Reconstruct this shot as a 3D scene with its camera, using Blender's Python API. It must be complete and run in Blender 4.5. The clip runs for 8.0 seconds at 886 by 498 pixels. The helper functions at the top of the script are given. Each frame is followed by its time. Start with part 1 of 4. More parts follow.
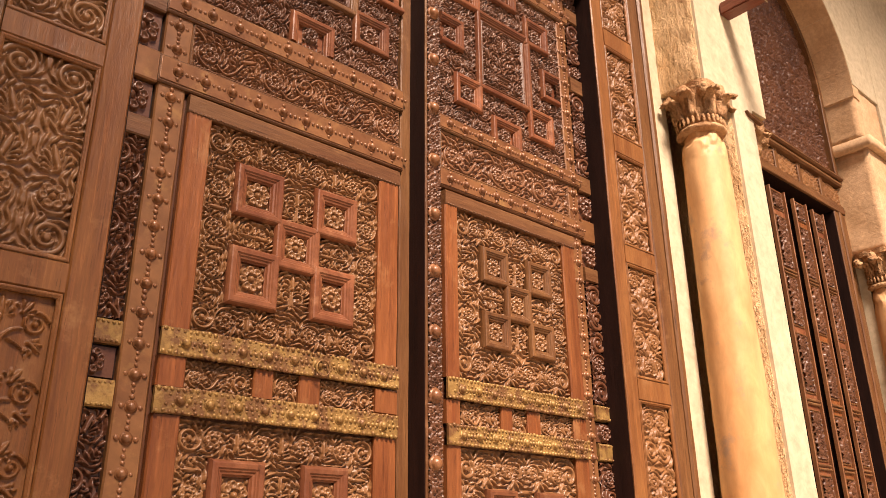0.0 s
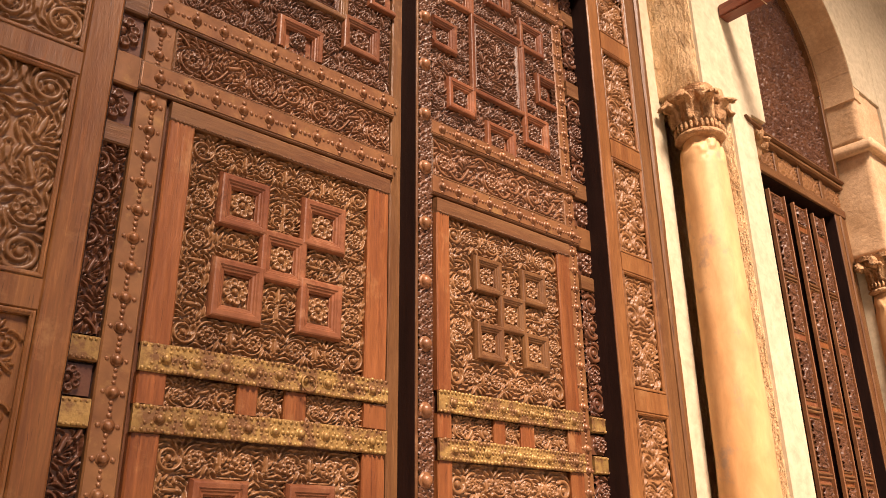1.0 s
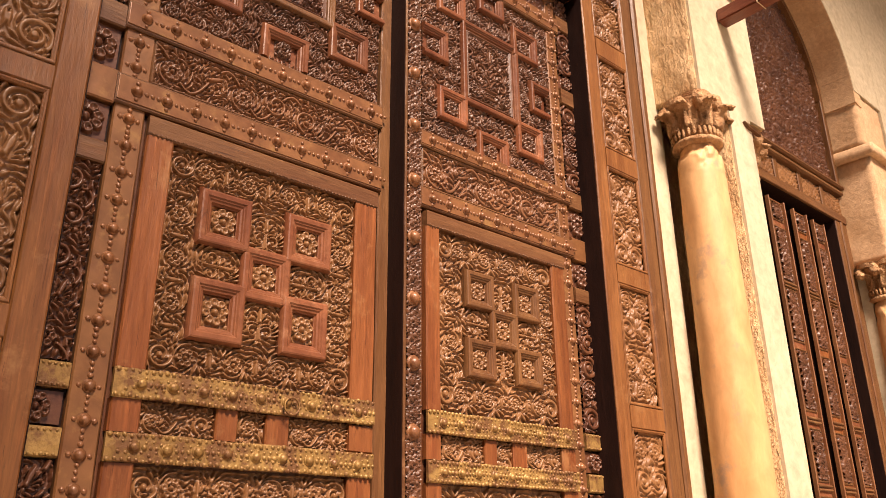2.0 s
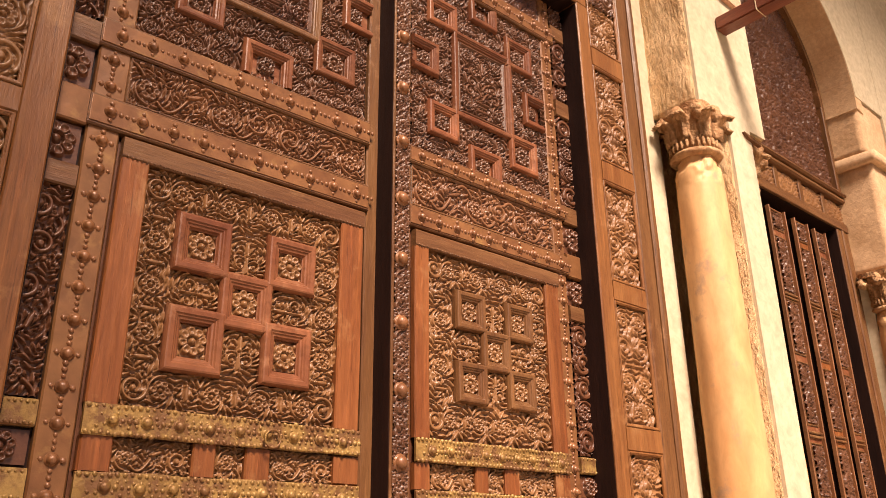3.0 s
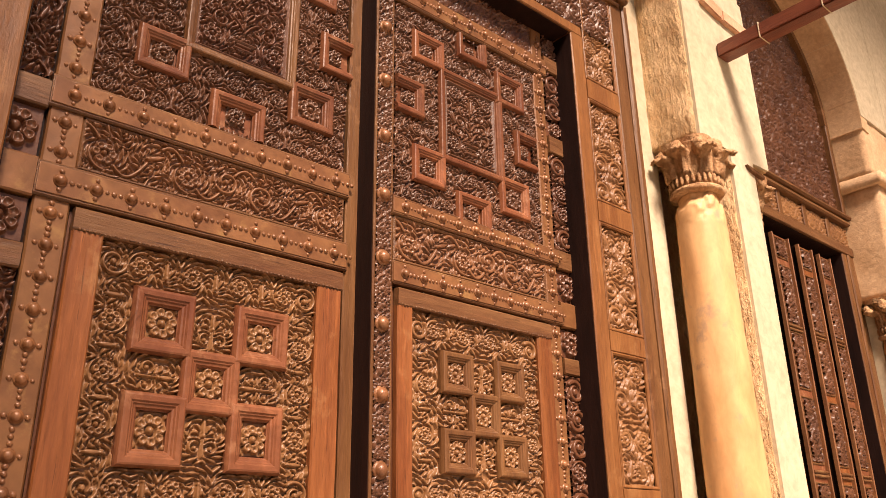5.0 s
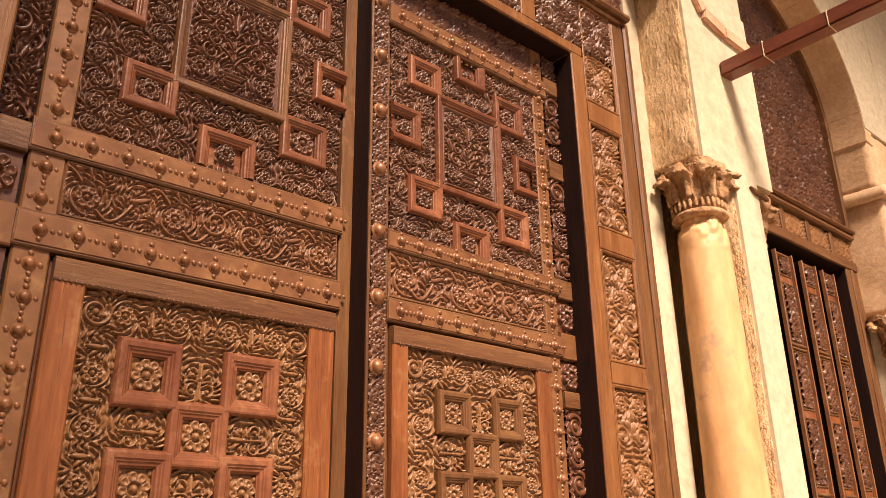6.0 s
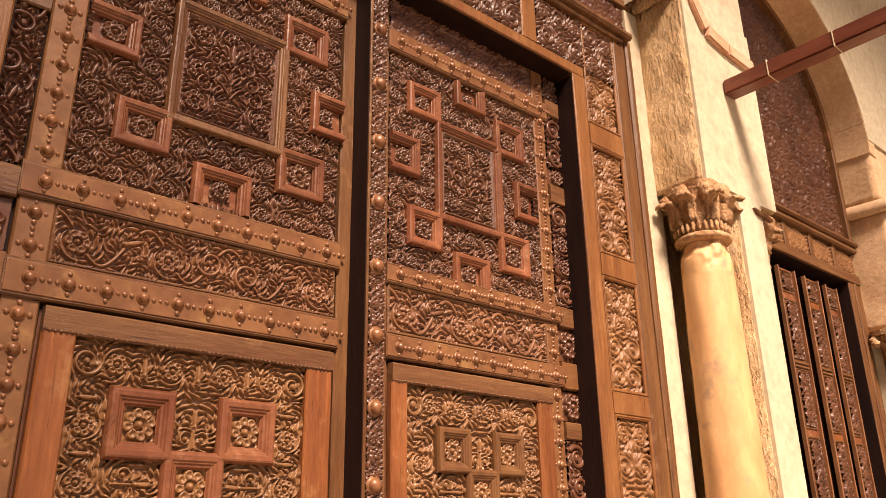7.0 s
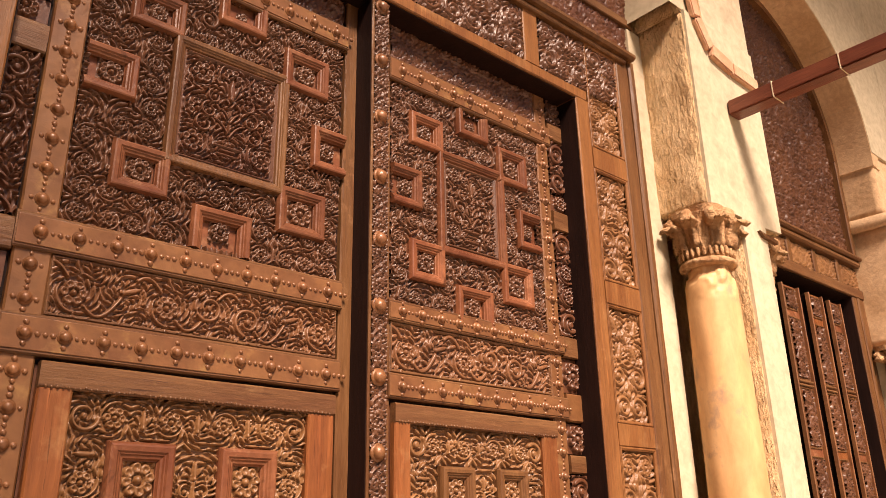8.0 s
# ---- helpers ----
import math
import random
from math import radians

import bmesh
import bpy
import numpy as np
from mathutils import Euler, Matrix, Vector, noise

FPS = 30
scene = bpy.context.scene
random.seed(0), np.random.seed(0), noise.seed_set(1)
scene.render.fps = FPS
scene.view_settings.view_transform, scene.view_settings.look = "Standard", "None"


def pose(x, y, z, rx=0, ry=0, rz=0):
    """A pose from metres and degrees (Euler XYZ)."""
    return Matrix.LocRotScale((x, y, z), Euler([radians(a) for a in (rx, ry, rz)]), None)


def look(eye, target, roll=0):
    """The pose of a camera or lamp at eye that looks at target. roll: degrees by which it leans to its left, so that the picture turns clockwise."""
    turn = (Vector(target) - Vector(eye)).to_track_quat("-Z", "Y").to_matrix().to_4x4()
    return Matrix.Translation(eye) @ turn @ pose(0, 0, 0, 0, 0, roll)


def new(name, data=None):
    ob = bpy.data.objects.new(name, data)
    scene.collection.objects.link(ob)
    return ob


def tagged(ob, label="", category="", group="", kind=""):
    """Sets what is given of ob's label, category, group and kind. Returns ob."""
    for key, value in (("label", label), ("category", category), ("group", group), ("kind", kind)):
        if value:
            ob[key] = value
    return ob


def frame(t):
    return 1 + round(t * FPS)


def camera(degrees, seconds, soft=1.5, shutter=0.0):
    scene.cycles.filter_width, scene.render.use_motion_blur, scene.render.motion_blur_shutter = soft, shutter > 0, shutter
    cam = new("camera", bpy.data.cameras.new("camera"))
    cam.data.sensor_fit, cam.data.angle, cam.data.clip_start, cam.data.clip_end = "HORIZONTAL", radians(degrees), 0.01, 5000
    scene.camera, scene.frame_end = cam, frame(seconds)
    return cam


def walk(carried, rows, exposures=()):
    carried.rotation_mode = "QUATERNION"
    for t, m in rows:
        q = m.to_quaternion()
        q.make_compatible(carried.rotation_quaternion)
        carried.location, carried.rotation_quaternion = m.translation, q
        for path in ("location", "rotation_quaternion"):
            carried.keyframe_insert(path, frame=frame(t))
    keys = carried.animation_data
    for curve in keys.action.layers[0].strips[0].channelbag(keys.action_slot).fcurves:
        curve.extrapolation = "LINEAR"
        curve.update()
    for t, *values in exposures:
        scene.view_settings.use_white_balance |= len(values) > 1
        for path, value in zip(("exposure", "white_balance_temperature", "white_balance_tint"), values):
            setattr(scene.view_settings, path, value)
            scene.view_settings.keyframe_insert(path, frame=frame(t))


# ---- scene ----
cam = camera(57.9, 8.0, 0.8)
PATH = [
    (0, (-0.873, -2.228, 0.638), (0.366, -0.834, 1.361), -0.6),
    (0.5, (-0.846, -2.223, 0.666), (0.393, -0.828, 1.387), -0.6),
    (1, (-0.811, -2.212, 0.699), (0.427, -0.817, 1.421), -0.6),
    (1.5, (-0.778, -2.204, 0.739), (0.46, -0.809, 1.459), -0.6),
    (3, (-0.67, -2.179, 0.889), (0.567, -0.781, 1.609), -0.7),
    (3.5, (-0.638, -2.173, 0.952), (0.598, -0.774, 1.668), -0.7),
    (4, (-0.607, -2.165, 1.022), (0.63, -0.765, 1.737), -0.7),
    (4.5, (-0.582, -2.154, 1.089), (0.656, -0.754, 1.804), -0.8),
    (6, (-0.533, -2.13, 1.325), (0.708, -0.729, 2.028), -0.9),
    (6.5, (-0.528, -2.128, 1.399), (0.715, -0.726, 2.098), -0.9),
    (7, (-0.531, -2.128, 1.471), (0.715, -0.724, 2.163), -0.9),
    (7.5, (-0.536, -2.13, 1.545), (0.713, -0.725, 2.23), -0.9),
    (8, (-0.543, -2.123, 1.616), (0.706, -0.72, 2.3), -1.1),
]
walk(cam, [(t, look(eye, target, roll)) for t, eye, target, roll in PATH], [(0, 0.31, 6620, 20), (8, 0.31, 6620, 20)])

# ---- world, sun, exposure ----
SUN_DIR = Vector((-0.24, -0.68, 0.78)).normalized()
world = bpy.data.worlds.new("world")
scene.world = world
world.use_nodes = True
wnt = world.node_tree
sky = wnt.nodes.new("ShaderNodeTexSky")
sky.sky_type = 'NISHITA'
sky.sun_disc = False
sky.sun_elevation = math.asin(SUN_DIR.z)
sky.sun_rotation = math.atan2(SUN_DIR.x, SUN_DIR.y)
wnt.links.new(sky.outputs[0], wnt.nodes["Background"].inputs[0])
wnt.nodes["Background"].inputs[1].default_value = 0.05
sun_data = bpy.data.lights.new("sun", 'SUN')
sun_data.energy = 9.4
sun_data.angle = radians(15)
sun_data.color = (1.0, 0.82, 0.635)
sun = new("sun", sun_data)
sun.matrix_world = Matrix.Translation((3, -8, 6)) @ SUN_DIR.to_track_quat("Z", "Y").to_matrix().to_4x4()


# ---- materials ----
def material(name, c1, c2, rough=0.5, metal=0.0, scale=6.0, stretch=(1, 1, 1), fine=60.0, bump=0.3, depth=0.004, c3=None, wear=0.5, spec=0.4, rand=0.0, coat=0.0, streak=0.0):
    """Two-scale procedural surface: broad stains, fine grain, and bump from both."""
    m = bpy.data.materials.new(name)
    m.use_nodes = True
    nt = m.node_tree
    p = nt.nodes["Principled BSDF"]
    p.inputs["Metallic"].default_value = metal
    p.inputs["Specular IOR Level"].default_value = spec

    p.inputs["Coat Weight"].default_value = coat
    p.inputs["Coat Roughness"].default_value = 0.22

    def node(kind, **kw):
        n = nt.nodes.new(kind)
        for k, v in kw.items():
            n.inputs[k].default_value = v
        return n
    geo = nt.nodes.new("ShaderNodeNewGeometry")
    mp = node("ShaderNodeMapping", Scale=stretch)
    nt.links.new(geo.outputs["Position"], mp.inputs["Vector"])
    broad = node("ShaderNodeTexNoise", Scale=scale, Detail=5.0, Roughness=0.6)
    grain = node("ShaderNodeTexNoise", Scale=fine, Detail=6.0, Roughness=0.65, Distortion=0.4)
    nt.links.new(mp.outputs[0], broad.inputs["Vector"])
    nt.links.new(mp.outputs[0], grain.inputs["Vector"])
    ramp = nt.nodes.new("ShaderNodeValToRGB")
    ramp.color_ramp.elements[0].position, ramp.color_ramp.elements[1].position = 0.34, 0.66
    ramp.color_ramp.elements[0].color, ramp.color_ramp.elements[1].color = (*c1, 1), (*c2, 1)
    nt.links.new(broad.outputs["Fac"], ramp.inputs[0])
    col = ramp.outputs[0]
    gr = nt.nodes.new("ShaderNodeValToRGB")
    gr.color_ramp.elements[0].position, gr.color_ramp.elements[1].position = 0.3, 0.7
    gr.color_ramp.elements[0].color, gr.color_ramp.elements[1].color = (0.62, 0.6, 0.58, 1), (1.2, 1.2, 1.2, 1)
    nt.links.new(grain.outputs["Fac"], gr.inputs[0])
    mix = nt.nodes.new("ShaderNodeMix")
    mix.data_type, mix.blend_type = 'RGBA', 'MULTIPLY'
    mix.inputs[0].default_value = 0.55
    nt.links.new(col, mix.inputs[6])
    nt.links.new(gr.outputs[0], mix.inputs[7])
    col = mix.outputs[2]
    if c3:
        blot = node("ShaderNodeTexNoise", Scale=scale * 2.3, Detail=7.0, Roughness=0.7)
        nt.links.new(geo.outputs["Position"], blot.inputs["Vector"])
        br = nt.nodes.new("ShaderNodeValToRGB")
        br.color_ramp.elements[0].position, br.color_ramp.elements[1].position = wear, wear + 0.12
        nt.links.new(blot.outputs["Fac"], br.inputs[0])
        m3 = nt.nodes.new("ShaderNodeMix")
        m3.data_type = 'RGBA'
        m3.inputs[7].default_value = (*c3, 1)
        nt.links.new(br.outputs[0], m3.inputs[0])
        nt.links.new(col, m3.inputs[6])
        col = m3.outputs[2]
    if streak:
        # pale rubbed streaks and dark checks that run with the grain
        smp = node("ShaderNodeMapping", Scale=tuple(q * 2.2 if q > 1 else q * 0.9 for q in stretch))
        nt.links.new(geo.outputs["Position"], smp.inputs["Vector"])
        for size, lo, hi, tone in ((5.0, 0.55, 0.72, (1.75, 1.75, 1.8, 1)), (9.0, 0.60, 0.68, (0.32, 0.28, 0.27, 1)), (2.4, 0.50, 0.75, (0.62, 0.55, 0.52, 1))):
            sn = node("ShaderNodeTexNoise", Scale=size, Detail=6.0, Roughness=0.68, Distortion=0.5)
            nt.links.new(smp.outputs[0], sn.inputs["Vector"])
            sr = node("ShaderNodeMapRange", **{"From Min": lo, "From Max": hi, "To Min": 0.0, "To Max": streak})
            nt.links.new(sn.outputs["Fac"], sr.inputs["Value"])
            sm = nt.nodes.new("ShaderNodeMix")
            sm.data_type, sm.blend_type = 'RGBA', 'MULTIPLY'
            sm.inputs[7].default_value = tone
            nt.links.new(sr.outputs[0], sm.inputs[0])
            nt.links.new(col, sm.inputs[6])
            col = sm.outputs[2]
    if rand:
        info = nt.nodes.new("ShaderNodeObjectInfo")
        hsv = nt.nodes.new("ShaderNodeHueSaturation")
        mr = node("ShaderNodeMapRange", **{"To Min": 1 - rand, "To Max": 1 + rand})
        nt.links.new(info.outputs["Random"], mr.inputs["Value"])
        nt.links.new(mr.outputs[0], hsv.inputs["Value"])
        nt.links.new(col, hsv.inputs["Color"])
        col = hsv.outputs[0]
    nt.links.new(col, p.inputs["Base Color"])
    rr = node("ShaderNodeMapRange", **{"To Min": max(rough - 0.14, 0.05), "To Max": min(rough + 0.16, 1.0)})
    nt.links.new(grain.outputs["Fac"], rr.inputs["Value"])
    nt.links.new(rr.outputs[0], p.inputs["Roughness"])
    b1 = node("ShaderNodeBump", Strength=bump, Distance=depth)
    nt.links.new(grain.outputs["Fac"], b1.inputs["Height"])
    b2 = node("ShaderNodeBump", Strength=bump, Distance=depth * 2)
    nt.links.new(broad.outputs["Fac"], b2.inputs["Height"])
    nt.links.new(b1.outputs[0], b2.inputs["Normal"])
    nt.links.new(b2.outputs[0], p.inputs["Normal"])
    return m


UP, ALONG = (6, 6, 0.7), (0.7, 6, 6)
M_CARVE = material("carved_wood", (0.148, 0.066, 0.025), (0.236, 0.114, 0.044), 0.41, scale=3.5, fine=70, bump=0.2, depth=0.002, coat=0.05, spec=0.42)
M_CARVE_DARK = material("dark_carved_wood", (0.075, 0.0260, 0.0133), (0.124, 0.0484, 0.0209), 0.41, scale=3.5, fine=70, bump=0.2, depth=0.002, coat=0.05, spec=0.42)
# darker carved_wood copy: weaker light higher up put into colour; also dark folding panels
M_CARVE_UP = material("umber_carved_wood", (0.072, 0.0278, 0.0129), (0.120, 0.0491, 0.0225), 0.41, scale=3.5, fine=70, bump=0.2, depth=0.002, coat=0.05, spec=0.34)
M_CARVE_FRIEZE = material("frieze_carved_wood", (0.128, 0.0521, 0.0218), (0.201, 0.0874, 0.0361), 0.41, scale=3.5, fine=70, bump=0.2, depth=0.002, coat=0.05, spec=0.42)
M_CARVE_GOLD = material("honey_carved_wood", (0.150, 0.064, 0.024), (0.228, 0.107, 0.039), 0.48, scale=3.5, fine=70, bump=0.2, depth=0.002, coat=0.05, spec=0.30)
M_BROWN = material("brown_wood", (0.097, 0.0396, 0.0149), (0.151, 0.0708, 0.0260), 0.40, scale=2.2, stretch=UP, fine=24, bump=0.45, c3=(0.225, 0.1152, 0.0530), wear=0.58, coat=0.08, spec=0.3, streak=0.75)
M_BROWN_H = material("brown_wood_rail", (0.103, 0.0424, 0.0173), (0.160, 0.0765, 0.0308), 0.40, scale=2.2, stretch=ALONG, fine=24, bump=0.45, c3=(0.234, 0.1289, 0.0530), wear=0.58, coat=0.08, spec=0.3, streak=0.75)
M_RED = material("red_wood", (0.131, 0.0385, 0.0115), (0.209, 0.0749, 0.0230), 0.40, scale=2.0, stretch=UP, fine=20, bump=0.45, c3=(0.242, 0.1124, 0.0437), wear=0.57, coat=0.06, rand=0.1, spec=0.3, streak=0.75)
M_RED_H = material("red_wood_moulding", (0.122, 0.0381, 0.0171), (0.187, 0.0725, 0.0323), 0.40, scale=4.0, fine=40, bump=0.35, c3=(0.237, 0.1116, 0.0570), wear=0.56, rand=0.18, coat=0.0, spec=0.28, streak=0.75)
M_HONEY = material("honey_wood", (0.148, 0.0552, 0.0164), (0.220, 0.0948, 0.0299), 0.40, scale=2.2, stretch=UP, fine=22, bump=0.35, c3=(0.251, 0.1243, 0.0481), wear=0.58, coat=0.12, spec=0.3, streak=0.75)
M_BRASS = material("old_brass", (0.226, 0.1296, 0.0400), (0.340, 0.2106, 0.0680), 0.46, metal=0.3, scale=7, fine=60, bump=0.6, c3=(0.144, 0.0670, 0.0260), wear=0.46)
M_BRONZE = material("brown_metal_band", (0.154, 0.0614, 0.0238), (0.237, 0.1070, 0.0399), 0.40, metal=0.25, scale=5, fine=22, bump=0.35, c3=(0.278, 0.1488, 0.0522), wear=0.56, coat=0.15)
M_BRONZE_V = material("brown_metal_stile", (0.139, 0.0558, 0.0209), (0.216, 0.0986, 0.0361), 0.44, metal=0.15, scale=4, fine=22, bump=0.35, c3=(0.258, 0.1348, 0.0475), wear=0.56)
M_BOSS = material("boss_metal", (0.154, 0.0614, 0.0256), (0.237, 0.1042, 0.0427), 0.40, metal=0.15, scale=9, fine=80, bump=0.4, rand=0.15, coat=0.2)
M_STONE = material("rough_limestone", (0.60, 0.39, 0.20), (0.80, 0.57, 0.33), 0.9, scale=5, stretch=(1.7, 1.7, 0.6), fine=34, bump=1.0, depth=0.03, c3=(0.64, 0.40, 0.2), wear=0.55, spec=0.1)
M_MARBLE = material("old_marble", (0.53, 0.265, 0.10), (0.65, 0.41, 0.205), 0.5, scale=2.2, stretch=(1, 1, 0.4), fine=14, bump=0.15, c3=(0.36, 0.235, 0.15), wear=0.57, spec=0.3)
M_CAPITAL = material("weathered_marble", (0.356, 0.1881, 0.0864), (0.562, 0.3534, 0.1860), 0.75, scale=14, fine=46, bump=1.0, depth=0.014, c3=(0.259, 0.1368, 0.0720), wear=0.60, spec=0.2)
M_PLASTER = material("lime_plaster", (0.46, 0.385, 0.265), (0.53, 0.455, 0.325), 0.9, scale=1.4, fine=16, bump=0.12, c3=(0.60, 0.47, 0.31), wear=0.70, spec=0.1)
M_SAND = material("dressed_sandstone", (0.47, 0.30, 0.165), (0.60, 0.41, 0.25), 0.9, scale=3, fine=30, bump=0.5, depth=0.008, spec=0.1)
M_PINK = material("pinkish_stone", (0.50, 0.27, 0.16), (0.62, 0.38, 0.25), 0.85, scale=6, fine=40, bump=0.5, depth=0.006, spec=0.1)
M_BEAM = material("red_painted_beam", (0.10, 0.023, 0.012), (0.16, 0.046, 0.022), 0.45, scale=3, stretch=(6, 0.7, 6), fine=24, bump=0.35, coat=0.2)
M_FLOOR = material("worn_floor_stone", (0.36, 0.28, 0.20), (0.46, 0.38, 0.28), 0.7, scale=1.2, fine=20, bump=0.4, spec=0.2)
# near-black wood: shade of reveals, soffits and gaps painted into the colour
M_SHADE = material("dark_stained_wood", (0.010, 0.004, 0.003), (0.018, 0.007, 0.005), 0.6, scale=3, stretch=UP, fine=24, spec=0.12)


# ---- builders ----
def thing(name, at, label, category, group="", kind=""):
    ob = new(name)
    ob.empty_display_size = 0.1
    ob.location = at
    return tagged(ob, label, category, group, kind)


def adopt(ob, parent):
    up, off = parent, Vector((0, 0, 0))
    while up is not None:
        off += up.location
        up = up.parent
    ob.parent = parent
    ob.location = ob.location - off
    return ob


def part(name, bm, mat, parent=None, label="", smooth=False, at=(0, 0, 0)):
    """A bmesh in world places, or a ready mesh, as one object under its thing."""
    if isinstance(bm, bpy.types.Mesh):
        me = bm
    else:
        me = bpy.data.meshes.new(name)
        bmesh.ops.recalc_face_normals(bm, faces=bm.faces)
        bm.to_mesh(me)
        bm.free()
        me.materials.append(mat)
        if smooth:
            me.polygons.foreach_set("use_smooth", [True] * len(me.polygons))
    ob = new(name, me)
    ob.location = at
    if label:
        ob["label"] = label
    if parent is not None:
        adopt(ob, parent)
    return ob


def box(bm, x0, x1, y0, y1, z0, z1, bevel=0.003):
    r = bmesh.ops.create_cube(bm, size=1)
    vs = r["verts"]
    for v in vs:
        v.co = Vector(((x0 + x1) / 2 + v.co.x * (x1 - x0), (y0 + y1) / 2 + v.co.y * (y1 - y0), (z0 + z1) / 2 + v.co.z * (z1 - z0)))
    if bevel:
        es = list({e for v in vs for e in v.link_edges})
        bmesh.ops.bevel(bm, geom=es, offset=bevel, segments=2, affect='EDGES', profile=0.6)
    return bm


def bar(name, x0, x1, y0, y1, z0, z1, mat, parent, label="", bevel=0.004):
    return part(name, box(bmesh.new(), x0, x1, y0, y1, z0, z1, bevel), mat, parent, label)


def worn_bar(name, x0, x1, y0, y1, z0, z1, mat, parent, label="", bevel=0.005, amp=0.0018, seed=0.0):
    """A timber whose faces and arrises are slightly uneven."""
    bm = bmesh.new()
    along_z = (z1 - z0) >= (x1 - x0)
    n = max(2, int(max(z1 - z0, x1 - x0) / 0.07))
    rings = []
    for i in range(n + 1):
        t = i / n
        if along_z:
            a0, a1, s = x0, x1, z0 + (z1 - z0) * t
        else:
            a0, a1, s = z0, z1, x0 + (x1 - x0) * t
        sect = [(a0, y1), (a0, y0 + bevel), (a0 + bevel, y0), ((a0 + a1) / 2, y0), (a1 - bevel, y0), (a1, y0 + bevel), (a1, y1)]
        ring = []
        for k, (a, y) in enumerate(sect):
            j = noise.noise(Vector((a * 9, s * 7 + seed, y * 9 + k * 0.3)))
            a2 = a + amp * j * (1 if 0 < k < 6 else 0.5)
            y2 = y + (amp * noise.noise(Vector((s * 5, a * 14 + seed, 3.1))) if 0 < k < 6 else 0)
            ring.append(bm.verts.new((a2, y2, s) if along_z else (s, y2, a2)))
        rings.append(ring)
    for r0, r1 in zip(rings, rings[1:]):
        for k in range(6):
            bm.faces.new((r0[k], r0[k + 1], r1[k + 1], r1[k]))
    bm.faces.new(rings[0])
    bm.faces.new(rings[-1])
    return part(name, bm, mat, parent, label)


def square_frame(x0, x1, z0, z1, y, width, height=0.02, sides="tblr", ground=0.0):
    """A mitred raised moulding round a rectangle; its outer edge is the rectangle."""
    bm = bmesh.new()
    w, h = width, height
    prof = [(0, -0.004), (0.0, h * 0.45), (0.003, h * 0.72), (w * 0.14, h * 0.93), (w * 0.24, h), (w * 0.50, h * 0.97), (w * 0.60, h * 0.80), (w * 0.66, h * 0.78), (w * 0.74, h * 0.62), (w * 0.86, h * 0.56), (w * 0.95, h * 0.30), (w, h * 0.24), (w, -0.006)]
    L, R, T, B = "l" in sides, "r" in sides, "t" in sides, "b" in sides
    rings = []
    for o, up in prof:
        xa, xb, za, zb = x0 + o * L, x1 - o * R, z0 + o * B, z1 - o * T
        rings.append([bm.verts.new(c) for c in ((xa, y - up, za), (xb, y - up, za), (xb, y - up, zb), (xa, y - up, zb))])
    for k, side in enumerate("brtl"):
        if side in sides:
            for a, b in zip(rings, rings[1:]):
                bm.faces.new((a[k], a[(k + 1) % 4], b[(k + 1) % 4], b[k]))
        else:
            bm.faces.new([r[k] for r in rings])
            bm.faces.new([r[(k + 1) % 4] for r in rings])
    if ground:
        bm.faces.new([bm.verts.new(c) for c in ((x0 + 0.004, y + ground, z0 + 0.004), (x1 - 0.004, y + ground, z0 + 0.004), (x1 - 0.004, y + ground, z1 - 0.004), (x0 + 0.004, y + ground, z1 - 0.004))])
    return bm


